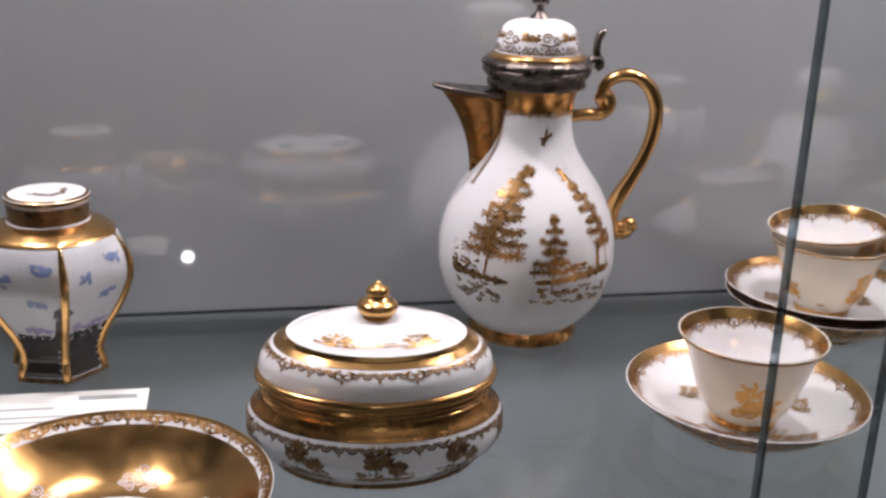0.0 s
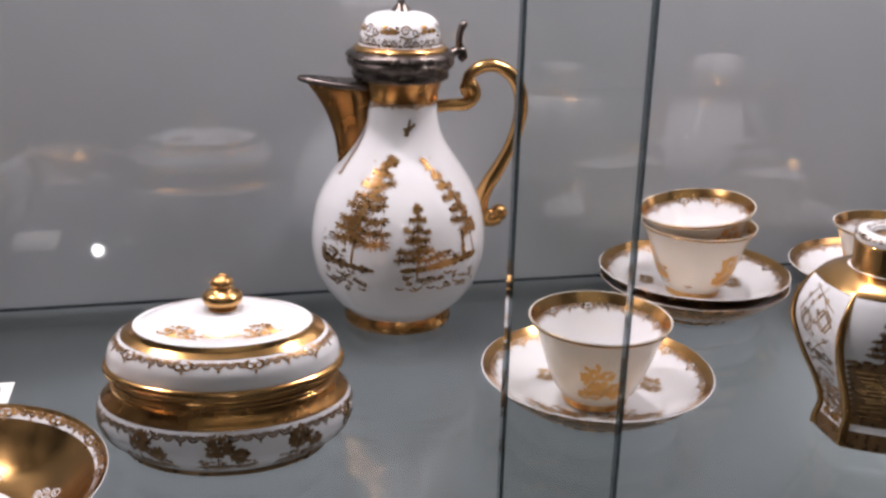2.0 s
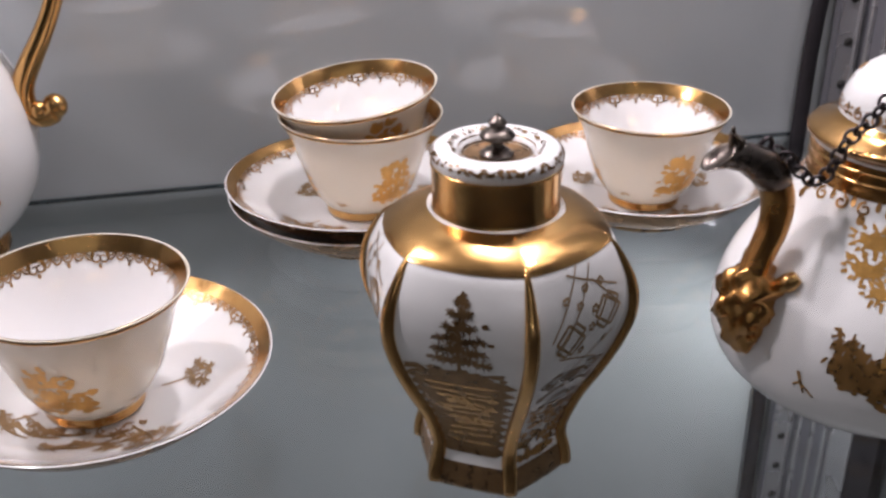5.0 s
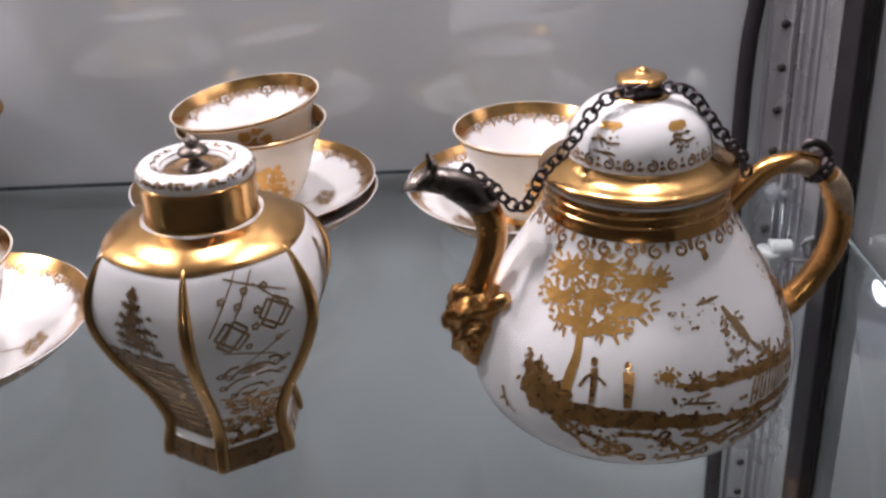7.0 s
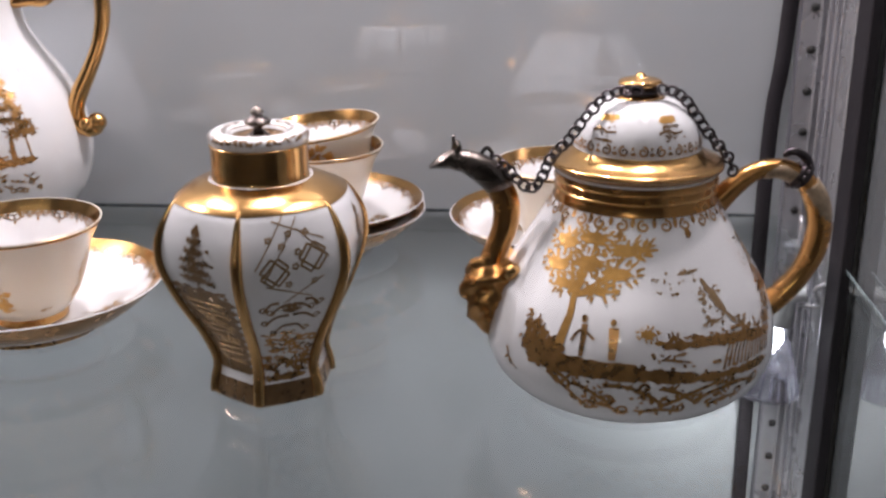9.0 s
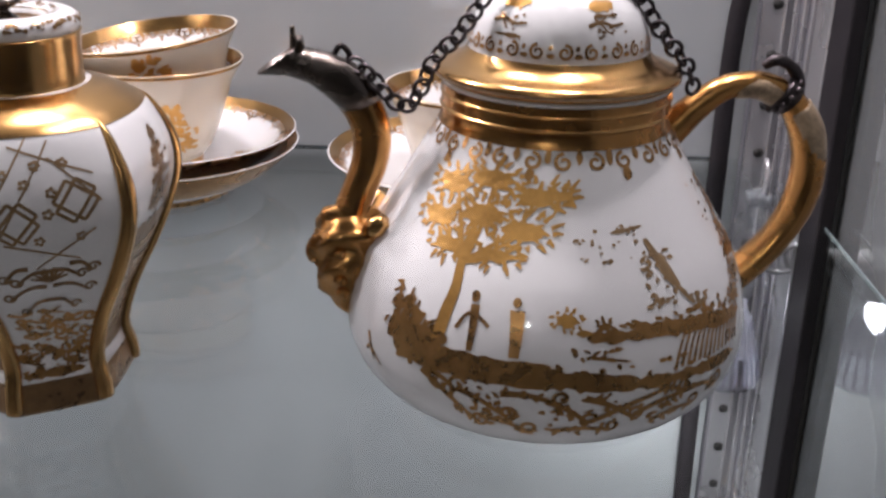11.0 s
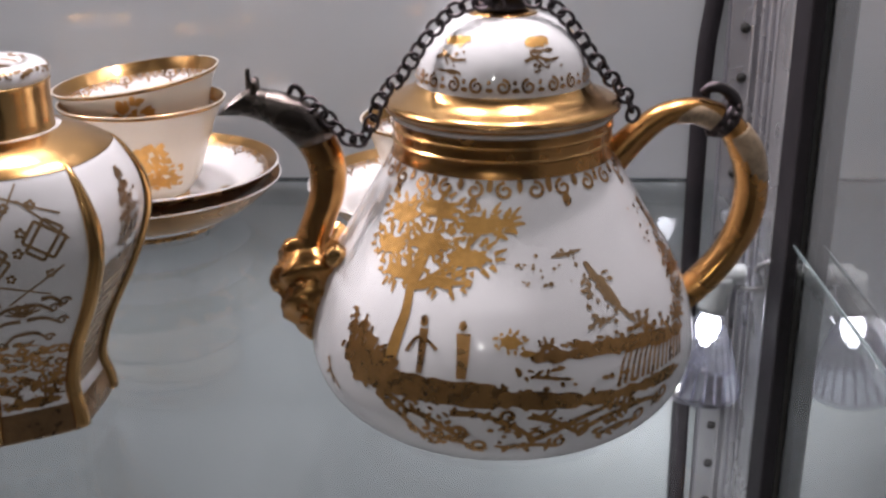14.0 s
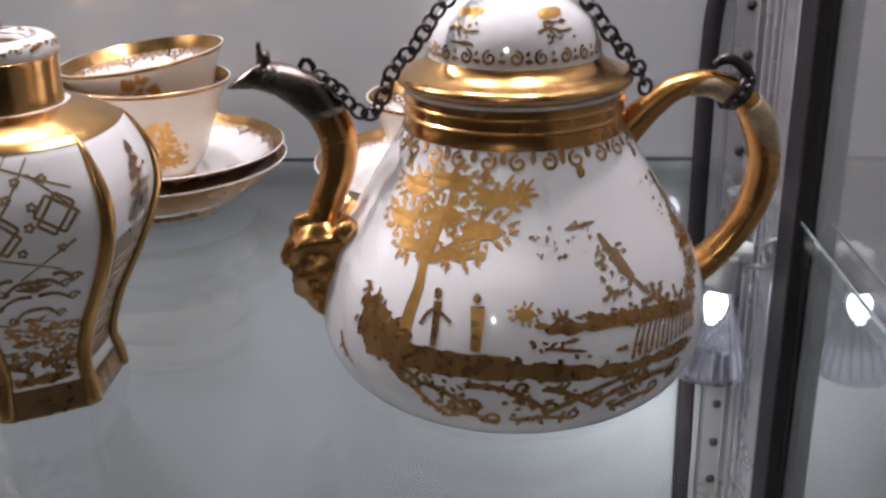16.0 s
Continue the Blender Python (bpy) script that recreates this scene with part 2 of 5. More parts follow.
def thing(name, at, label, category, group="", turn=0.0):
    ob = new(name)
    ob.empty_display_size = 0.02
    ob.matrix_world = pose(*at, 0, 0, turn)
    return tagged(ob, label, category, group)


def box(lo, hi, bevel=0.0):
    bm = bmesh.new()
    bmesh.ops.create_cube(bm, size=1)
    for v in bm.verts:
        v.co = Vector([(a + b) / 2 + c * (b - a) for a, b, c in zip(lo, hi, v.co)])
    if bevel:
        bmesh.ops.bevel(bm, geom=bm.edges[:], offset=bevel, segments=2, affect="EDGES", profile=0.5)
    return bm


def structure(name, lo, hi, material, label, category, bevel=0.0):
    return tagged(finish(box(lo, hi, bevel), name, material, smooth=False), label, category, kind="structure")


def curve(pts, steps=6):
    """Smooth line through points; a point given twice is a corner."""
    out = []
    n = len(pts)
    for i in range(n - 1):
        a, b = Vector(pts[i]), Vector(pts[i + 1])
        if (a - b).length < 1e-7:
            continue
        p = Vector(pts[i - 1]) if i > 0 else a
        q = Vector(pts[i + 2]) if i + 2 < n else b
        for k in range(steps):
            t = k / steps
            out.append(0.5 * ((2 * a) + (b - p) * t + (2 * p - 5 * a + 4 * b - q) * t * t + (3 * a - p - 3 * b + q) * t ** 3))
    out.append(Vector(pts[-1]))
    return out


class Surface:
    """A turned surface: a line of (radius, height) in millimetres swept round the upright axis. Sides: 0 is round."""

    def __init__(self, prof, steps=5, oval=1.0, hexagon=0.0, turn=0.0, soft=(9.0, 9.1)):
        self.line = [Vector((max(p.x, 0.0), p.y)) / 1000 for p in curve([Vector(p) for p in prof], steps)]
        self.s = [0.0]
        for a, b in zip(self.line, self.line[1:]):
            self.s.append(self.s[-1] + (b - a).length)
        self.oval, self.hexagon, self.turn, self.soft = oval, hexagon, turn, soft

    def shape(self, th, z=0.0):
        if not self.hexagon:
            return 1.0
        k = math.pi / 3
        a = (th - self.turn) % k - k / 2
        flat = math.cos(k / 2) / math.cos(a)
        ease = min(max((z - self.soft[0]) / (self.soft[1] - self.soft[0]), 0.0), 1.0)
        return 1 + (flat - 1) * self.hexagon * (1 - 0.75 * ease * ease)

    def rz(self, s):
        s = min(max(s, 0.0), self.s[-1])
        lo, hi = 0, len(self.s) - 1
        while hi - lo > 1:
            m = (lo + hi) // 2
            if self.s[m] <= s:
                lo = m
            else:
                hi = m
        f = (s - self.s[lo]) / max(self.s[hi] - self.s[lo], 1e-9)
        d = (self.line[hi] - self.line[lo]).normalized()
        return self.line[lo].lerp(self.line[hi], f), Vector((d.y, -d.x))

    def at(self, th, s, off=0.0):
        p, n = self.rz(s)
        p = p + n * off
        k = self.shape(th, p.y)
        return Vector((p.x * k * math.cos(th), p.x * k * math.sin(th) * self.oval, p.y))

    def height(self, z, low=0.0):
        """The length along the line at which it first rises through z (millimetres), from low on."""
        z /= 1000
        for i in range(len(self.line) - 1):
            a, b = self.line[i].y, self.line[i + 1].y
            if self.s[i] >= low and min(a, b) <= z <= max(a, b) and abs(b - a) > 1e-9:
                return self.s[i] + (self.s[i + 1] - self.s[i]) * (z - a) / (b - a)
        return self.s[-1]

    def mesh(self, n=96, s0=None, s1=None, off=0.0, steps=0):
        """The whole surface, or a band of it raised by off."""
        bm = bmesh.new()
        if s0 is None:
            ss = self.s
        else:
            steps = steps or max(2, int((s1 - s0) / 0.0012))
            ss = [s0 + (s1 - s0) * k / steps for k in range(steps + 1)]
        rows = []
        for s in ss:
            if self.rz(s)[0].x < 1e-5:
                rows.append([bm.verts.new(self.at(0, s, 0))])
            else:
                rows.append([bm.verts.new(self.at(2 * math.pi * k / n, s, off)) for k in range(n)])
        for a, b in zip(rows, rows[1:]):
            for k in range(n):
                k2 = (k + 1) % n
                if len(a) == 1 and len(b) == 1:
                    continue
                if len(a) == 1:
                    bm.faces.new((a[0], b[k], b[k2]))
                elif len(b) == 1:
                    bm.faces.new((a[k], b[0], a[k2]))
                else:
                    bm.faces.new((a[k], b[k], b[k2], a[k2]))
        return bm


class Painter:
    """Painted ornament as thin raised shapes on a turned surface. Along: metres round the surface; up: metres along its line."""

    def __init__(self, surf, theta=0.0, s0=0.0, off=0.00016, radius=None):
        self.f, self.th, self.s0, self.off = surf, radians(theta), s0, off
        self.r = radius or surf.rz(s0)[0].x
        self.mid = None
        self.count = 0
        self.bm = bmesh.new()

    def put(self, a, u):
        th = self.th + a / self.r
        if self.mid is not None:
            near = max(self.f.rz(self.s0 + u)[0].x, self.r * 0.3)
            th = self.th + self.mid / self.r + (a - self.mid) / near
        return self.bm.verts.new(self.f.at(th, self.s0 + u, self.off + math.copysign(2e-6 * (self.count % 50), self.off)))

    def blob(self, a, u, ra, ru, rot=0.0, n=7, rough=0.25):
        n, rough = n + 3, rough * 0.75
        self.count += 1
        c, s = math.cos(rot), math.sin(rot)
        mid = self.put(a, u)
        ring = []
        for k in range(n):
            w = 2 * math.pi * k / n
            m = 1 + random.uniform(-rough, rough)
            x, y = ra * m * math.cos(w), ru * m * math.sin(w)
            ring.append(self.put(a + c * x - s * y, u + s * x + c * y))
        for k in range(n):
            self.bm.faces.new((mid, ring[k], ring[(k + 1) % n]))

    def stroke(self, pts, w0, w1=None, steps=5):
        w1 = w0 if w1 is None else w1
        self.count += 1
        line = curve([Vector(p) for p in pts], steps)
        prev = None
        for i, p in enumerate(line):
            d = (line[min(i + 1, len(line) - 1)] - line[max(i - 1, 0)])
            d = d.normalized() if d.length > 1e-9 else Vector((1, 0))
            w = (w0 + (w1 - w0) * i / max(len(line) - 1, 1)) / 2
            nrm = Vector((-d.y, d.x)) * w
            now = (self.put(*(p + nrm)), self.put(*(p - nrm)))
            if prev:
                self.bm.faces.new((prev[0], prev[1], now[1], now[0]))
            prev = now

    def conifer(self, a, u, h, w, lean=0.0, leaf=0.0011, n=11, trunk=0.0011):
        self.mid = a
        self.stroke([(a, u), (a + lean * 0.4, u + h * 0.4), (a + lean, u + h * 0.97)], trunk, trunk * 0.3)
        for k in range(n):
            f = 0.2 + 0.8 * k / n
            half = w / 2 * (1.08 - f) ** 0.8 * random.uniform(0.75, 1.15)
            y, x = u + h * f, a + lean * f
            for side in (-1, 1):
                m = max(2, int(half / leaf * 1.1))
                for j in range(m):
                    g = (j + 0.5) / m
                    self.blob(x + side * half * g + random.uniform(-1, 1) * leaf * 0.4, y + h * 0.035 * math.sin(g * 3) - g * h * 0.03 + random.uniform(-1, 1) * leaf * 0.8,
                              leaf * random.uniform(0.8, 1.5), leaf * random.uniform(0.5, 0.9), side * random.uniform(-0.3, 0.7), 6, 0.35)
        self.mid = None

    def broadleaf(self, a, u, h, w, lean=0.0, leaf=0.0012, count=150, trunk=0.0022):
        self.mid = a
        self.stroke([(a, u), (a + lean * 0.15, u + h * 0.25), (a + lean * 0.5, u + h * 0.5), (a + lean, u + h * 0.75)], trunk, trunk * 0.45)
        cx, cy = a + lean, u + h * 0.70
        for k in range(7):
            ang = math.pi * (0.02 + 0.16 * k)
            self.stroke([(cx - lean * 0.2, cy - h * 0.15), (cx + 0.35 * w * math.cos(ang), cy + 0.2 * h * math.sin(ang) - h * 0.04)], trunk * 0.4, trunk * 0.2)
        for k in range(count):
            ang = random.uniform(0, 2 * math.pi)
            d = math.sqrt(random.random())
            lobe = 0.92 + 0.09 * math.sin(ang * 5 + 1.0) + 0.06 * math.sin(ang * 13)
            x, y = cx + 0.5 * w * d * lobe * math.cos(ang), cy + 0.31 * h * d * lobe * math.sin(ang)
            self.blob(x, y, leaf * random.uniform(0.9, 1.7), leaf * random.uniform(0.45, 0.8), ang + random.uniform(-0.9, 0.9), 6, 0.3)
        self.mid = None

    def leafage(self, a, u, ra, ru, length, width):
        """A clump of foliage: a solid heart fringed with pointed leaves."""
        self.blob(a, u, ra * 0.55, ru * 0.55, 0.0, 12, 0.25)
        for reach in (0.45, 0.78):
            n = max(7, int(math.pi * (ra + ru) * reach / width * 0.62))
            for k in range(n):
                w = 2 * math.pi * (k + random.uniform(-0.35, 0.35)) / n
                x, y = a + ra * reach * math.cos(w), u + ru * reach * math.sin(w)
                out = Vector((math.cos(w), 0.7 * math.sin(w) + random.uniform(-0.45, 0.3)))
                tip = Vector((x, y)) + out.normalized() * length * random.uniform(0.5, 1.1)
                self.stroke([(x, y), tuple((Vector((x, y)) + tip) / 2 + Vector((0, 0.0002))), tuple(tip)], width * 1.1, width * 0.4, 2)

    def fir(self, a, u, h, w, lean=0.0, levels=6, trunk=0.0016, leaf=0.0022):
        """A tall tree of drooping, leafy tiers."""
        self.mid = a
        self.stroke([(a, u), (a + lean * 0.3, u + h * 0.4), (a + lean, u + h * 0.95)], trunk, trunk * 0.4)
        for k in range(levels):
            f = 0.22 + 0.70 * k / (levels - 1)
            half = 0.5 * w * (1.06 - f) ** 0.9 * random.uniform(0.9, 1.1)
            size = leaf * (0.45 + 0.6 * (1 - f))
            x, y = a + lean * f, u + h * f
            self.leafage(x, y + 0.02 * h, half * 0.34, h * 0.046, size, size * 0.42)
            self.leafage(x + random.uniform(-0.3, 0.3) * half, y + 0.06 * h, half * 0.28, h * 0.030, size, size * 0.42)
            for side in (-1, 1):
                g = random.uniform(0.75, 1.15)
                drop = random.uniform(-0.02, 0.03) * h
                self.stroke([(x, y), (x + side * half * 0.5 * g, y + h * 0.015 + 0.5 * drop), (x + side * half * g, y + drop)], trunk * 0.55, trunk * 0.25)
                for q in (0.42, 0.80):
                    self.leafage(x + side * half * q * g, y + q * drop + random.uniform(-0.015, 0.015) * h, half * 0.24, h * random.uniform(0.026, 0.042), size, size * 0.40)
        self.leafage(a + lean, u + h * 0.97, w * 0.035, h * 0.03, leaf * 0.8, leaf * 0.4)
        self.mid = None

    def ground(self, a0, a1, u, thick, slope=0.0, ragged=0.3, step=0.0016):
        n = max(3, int((a1 - a0) / step))
        self.count += 1
        prev = None
        for i in range(n + 1):
            f = i / n
            x, y = a0 + (a1 - a0) * f, u + slope * f
            t = thick * min(1, 14 * f + 0.3, 8 * (1 - f) + 0.1) * (1 + random.uniform(-ragged, ragged))
            rows = [self.put(x, y + t * q) for q in (-0.5, 0.0, 0.5)]
            if prev:
                for q in range(2):
                    self.bm.faces.new((prev[q], prev[q + 1], rows[q + 1], rows[q]))
            prev = rows

    def scatter(self, a0, a1, u0, u1, count, size):
        for k in range(count):
            self.blob(random.uniform(a0, a1), random.uniform(u0, u1), size * random.uniform(0.5, 1.4), size * random.uniform(0.35, 0.9), random.uniform(-0.6, 0.6), 6, 0.35)

    def curl(self, a, u, r, hand=1, turns=1.4, w=0.0006, start=0.0):
        pts = []
        for k in range(13):
            f = k / 12
            ang = start + hand * 2 * math.pi * turns * f
            rr = r * (1 - 0.75 * f)
            pts.append((a + rr * math.cos(ang), u + rr * math.sin(ang)))
        self.stroke(pts, w, w * 0.8, 2)

    def rocks(self, a0, a1, u, h, n=14, w=0.0009):
        for k in range(n):
            x = a0 + (a1 - a0) * (k + random.uniform(0, 1)) / n
            y = u - random.uniform(0, h)
            if k % 2:
                self.curl(x, y, random.uniform(0.0014, 0.0026), random.choice((-1, 1)), 1.1, w, random.uniform(0, 6))
            else:
                self.stroke([(x - 0.003, y + 0.001), (x, y - 0.0008), (x + 0.0035, y + random.uniform(-0.002, 0.002))], w * 1.2, w * 0.4, 4)
            self.blob(x + 0.001, y, 0.0013, 0.0005, random.uniform(-1, 1))

    def lace(self, count, u, r, w=0.00055, down=-1):
        """A scrolled border that runs right round."""
        step = 2 * math.pi * self.r / count
        for k in range(count):
            a = step * k
            if k % 6 == 0:
                self.curl(a - step * 0.30, u + down * r * 0.75, r * 0.85, 1, 1.1, w * 1.2, 1.6)
                self.curl(a + step * 0.30, u + down * r * 0.75, r * 0.85, -1, 1.1, w * 1.2, 1.6)
                self.blob(a, u + down * r * 1.75, r * 0.22, r * 0.35)
            else:
                for size in (1.0, 0.5):
                    pts = [(a + size * step * 0.44 * math.cos(math.pi * j / 7), u + down * size * r * math.sin(math.pi * j / 7)) for j in range(8)]
                    self.stroke(pts, w, w, 1)
                if k % 3 == 0:
                    self.blob(a, u + down * r * 1.4, r * 0.2, r * 0.3)

    def done(self, name, material, parent, label=""):
        me_bm = self.bm
        me = bpy.data.meshes.new(name)
        me_bm.to_mesh(me)
        me_bm.free()
        me.materials.append(material)
        ob = new(name, me)
        ob.parent = parent
        if label:
            tagged(ob, label)
        return ob


def tube(pts, radii, n=14, flat=1.0, caps=True, steps=6, up=Vector((0, 1, 0))):
    """A bent rod of varying thickness."""
    line = curve([Vector(p) for p in pts], steps)
    rad = curve([Vector((r, 0)) for r in radii], steps) if len(radii) == len(pts) else [Vector((radii[0], 0))] * len(line)
    bm = bmesh.new()
    prev = None
    for i, p in enumerate(line):
        d = (line[min(i + 1, len(line) - 1)] - line[max(i - 1, 0)]).normalized()
        side = up - d * up.dot(d)
        side = side.normalized() if side.length > 1e-4 else Vector((1, 0, 0))
        other = d.cross(side)
        r = rad[min(i, len(rad) - 1)].x
        ring = [bm.verts.new(p + side * (r * flat * math.cos(2 * math.pi * k / n)) + other * (r * math.sin(2 * math.pi * k / n))) for k in range(n)]
        if prev:
            for k in range(n):
                bm.faces.new((prev[k], prev[(k + 1) % n], ring[(k + 1) % n], ring[k]))
        elif caps:
            bm.faces.new(ring)
        prev = ring
    if caps:
        bm.faces.new(prev)
    return bm


def band(surf, z0, z1, name, material, parent, label="", off=0.00022, low=0.0, n=96):
    return part(name, surf.mesh(n, surf.height(z0, low), surf.height(z1, low), off), material, parent, label)


def ball(r, at, squash=1.0, n=16):
    bm = bmesh.new()
    bmesh.ops.create_uvsphere(bm, u_segments=n, v_segments=n // 2 + 2, radius=r)
    for v in bm.verts:
        v.co.z *= squash
        v.co += Vector(at)
    return bm


def merge(*bms):
    out = bmesh.new()
    for b in bms:
        me = bpy.data.meshes.new("tmp")
        b.to_mesh(me)
        b.free()
        out.from_mesh(me)
        bpy.data.meshes.remove(me)
    return out

# ---- the case ----
structure("room_floor", (-5, -6, -0.1), (5, 2.5, 0.0), FLOOR, "dark floor of the museum room", "floor")
structure("room_ceiling", (-5, -6, 2.95), (5, 2.5, 3.05), PLASTER, "plain ceiling of the museum room", "ceiling")
structure("wall_south", (-5, -6.1, 0), (5, -6, 2.95), PLASTER, "plain grey room wall", "wall")
structure("wall_north", (-5, 2.4, 0), (5, 2.5, 2.95), PLASTER, "plain grey room wall", "wall")
structure("wall_west", (-5.1, -6, 0), (-5, 2.5, 2.95), PLASTER, "plain grey room wall", "wall")
structure("wall_east", (5, -6, 0), (5.1, 2.5, 2.95), PLASTER, "plain grey room wall", "wall")
structure("case_base", (LEFT, 0.34, 0.0), (RIGHT + 0.03, BACK, 0.58), BASE_GREY, "grey base board of the display case", "display case")
structure("case_top", (LEFT, 0.34, 1.72), (RIGHT + 0.03, BACK, 1.78), BASE, "white top board of the display case", "display case")
structure("case_back_panel", (LEFT - 0.02, BACK, 0.0), (RIGHT + 0.06, BACK + 0.02, 1.78), PANEL, "glossy grey back panel of the display case", "wall")
structure("case_side_panel", (RIGHT + 0.006, 0.34, 0.58), (RIGHT + 0.014, 0.722, 1.72), SIDE, "dark glossy glass side of the display case", "wall")
structure("case_side_panel_far", (LEFT - 0.02, 0.34, 0.58), (LEFT, BACK, 1.72), PANEL, "grey side panel of the display case", "wall")

shelf = thing("glass_shelf", (0, 0, SHELF - 0.008), "clear glass shelf resting on metal clips in the case", "shelf")
part("sheet", box((LEFT + 0.01, 0.395, 0), (RIGHT - 0.0015, BACK - 0.003, 0.008)), SHELF_GLASS, shelf, smooth=False)
part("back_edge", box((LEFT + 0.01, BACK - 0.0028, 0.0062), (RIGHT - 0.026, BACK - 0.0010, 0.0082)), EDGE, shelf, "dark polished back edge", smooth=False)
part("side_edge", box((RIGHT - 0.0013, 0.395, 0.0066), (RIGHT - 0.0005, BACK - 0.028, 0.0083)), EDGE_PALE, shelf, "pale polished side edge", smooth=False)


def sliding_pane(x0, x1, y, edge_at, label):
    t = thing("sliding_glass_door", (0, 0, 0.58), label, "glass door", "sliding doors of the case")
    part("pane", box((x0, y, 0.0), (x1, y + 0.003, 1.14)), CLEAR, t, smooth=False).visible_shadow = False
    e = x1 if edge_at > 0 else x0
    part("polished_edge", box((e - 0.0006, y - 0.0002, 0.0), (e + 0.0006, y + 0.0032, 1.14), 0.0003), CUT_EDGE, t, "dark polished edge", smooth=False)
    return t


sliding_pane(-0.0838, RIGHT + 0.02, 0.362, -1, "clear sliding glass door at the front of the case")
sliding_pane(LEFT, -0.0424, 0.3705, 1, "clear sliding glass door behind the other one")


def corner_post():
    p = thing("corner_post", (RIGHT - 0.0015, BACK + 0.0105, 0.58), "slotted aluminium corner post with a black seal", "post")
    bm = box((-0.0165, -0.0245, 0), (-0.001, -0.0225, 1.14), 0.0003)
    part("slotted_strip", bm, ALU, p, "aluminium strip with a row of holes", smooth=False)
    part("strip_flange", box((-0.0176, -0.0245, 0), (-0.0165, -0.0190, 1.14)), ALU_DARK, p, smooth=False)
    part("strip_lip", box((-0.0060, -0.0275, 0), (-0.0045, -0.0247, 1.14), 0.0004), ALU, p, smooth=False)
    part("side_plate", box((-0.001, -0.070, 0), (0.002, -0.0225, 1.14)), ALU_DARK, p, smooth=False)
    for y in (-0.034, -0.050, -0.064):
        part("rib", box((-0.0035, y - 0.0016, 0), (-0.001, y + 0.0016, 1.14), 0.0005), ALU, p, smooth=False)
    part("seal", box((-0.003, -0.118, 0), (0.004, -0.0925, 1.14), 0.001), RUBBER, p, "black rubber seal", smooth=False)
    part("seal_bead", box((-0.0035, -0.0923, 0), (0.003, -0.0702, 1.14), 0.001), ALU, p, smooth=False)
    bm = bmesh.new()
    bmesh.ops.create_circle(bm, cap_ends=True, segments=14, radius=0.0027)
    bmesh.ops.rotate(bm, verts=bm.verts, cent=(0, 0, 0), matrix=Matrix.Rotation(math.pi / 2, 3, "X"))
    bmesh.ops.solidify(bm, geom=bm.faces[:], thickness=0.0012)
    hole = part("hole", bm, DARK_HOLE, p, "dark round hole")
    hole.location = (-0.0092, -0.0252, 0.0082)
    for k in range(1, 43):
        h = hole.copy()
        scene.collection.objects.link(h)
        h.location = (-0.0092, -0.0252, 0.0082 + k * 0.0262)
    return p


corner_post()

cable = thing("black_cable", (0.4622, BACK - 0.006, 0.58), "black flat cable hanging down the back panel", "cable")
part("lead", tube([(0.006, 0, 1.13), (0.005, 0, 0.70), (0.001, 0, 0.54), (-0.0030, 0, 0.49), (-0.0035, 0, 0.42), (-0.001, 0, 0.2), (0, 0, 0.01)], [0.0050] * 7, 10, 0.7), RUBBER, cable)


def shelf_clip(x, y):
    c = thing("shelf_clip", (x, y, SHELF), "small chrome shelf support clip under the glass", "clip", "shelf clips")
    part("pin", tube([(0, 0.012, -0.0125), (0, 0.0, -0.0125), (0, -0.007, -0.0125)], [0.0035, 0.0035, 0.003], 12), ALU, c)
    part("hook", tube([(0, -0.001, -0.0125), (0, -0.004, -0.002), (0, -0.002, 0.006), (0, 0.002, 0.009)], [0.002, 0.0018, 0.0018, 0.0014], 10), ALU, c)
    part("pad", box((-0.009, -0.008, -0.0135), (0.004, 0.004, -0.0082), 0.001), PLASTIC, c, "clear plastic pad", smooth=False)


shelf_clip(RIGHT - 0.0105, BACK - 0.034)


def spot_lamp(x, y, z):
    t = thing("halogen_lamp", (x, y, z), "small lit halogen reflector lamp on a chrome arm", "lamp")
    refl = Surface([(6, 46), (6.5, 40), (10, 34), (15, 24), (19, 12), (22, 2), (23, 2), (23, 0), (22.5, -1)], 4)
    part("reflector", refl.mesh(32), LAMP_GLASS, t, "fluted glass reflector")
    for k in range(24):
        a = 2 * math.pi * k / 24
        part("flute", tube([(0.0105 * math.cos(a), 0.0105 * math.sin(a), 0.034), (0.0195 * math.cos(a), 0.0195 * math.sin(a), 0.012), (0.0228 * math.cos(a), 0.0228 * math.sin(a), 0.002)], [0.0004, 0.0007, 0.0008], 5, steps=3), LAMP_GLASS, t)
    part("socket", merge(tube([(0, 0, 0.044), (0, 0, 0.064)], [0.0075, 0.0075], 16), tube([(0, 0, 0.064), (0.012, 0.0, 0.066)], [0.006, 0.005], 12)), BASE, t, "white ceramic socket")
    part("burner", Surface([(0, 42), (2.6, 41), (3.8, 37), (4.2, 33), (3.2, 28), (1.4, 24), (0, 23)], 4).mesh(24), LAMP_ON, t, "glowing burner")
    part("arm", tube([(0.010, 0, 0.058), (0.021, -0.002, 0.060), (0.028, -0.004, 0.068), (0.022, -0.006, 0.076), (0.016, -0.004, 0.071), (0.020, -0.002, 0.063)], [0.0016], 8), ALU, t, "bent chrome arm")
    part("bracket", box((0.024, -0.010, 0.060), (0.0335, 0.004, 0.078), 0.002), PLASTIC, t, "clear plastic bracket", smooth=False)
    return t


lamp = spot_lamp(0.4525, 0.748, 0.909)
lamp.matrix_world = pose(0.4525, 0.748, 0.909, 0, 8, 0)

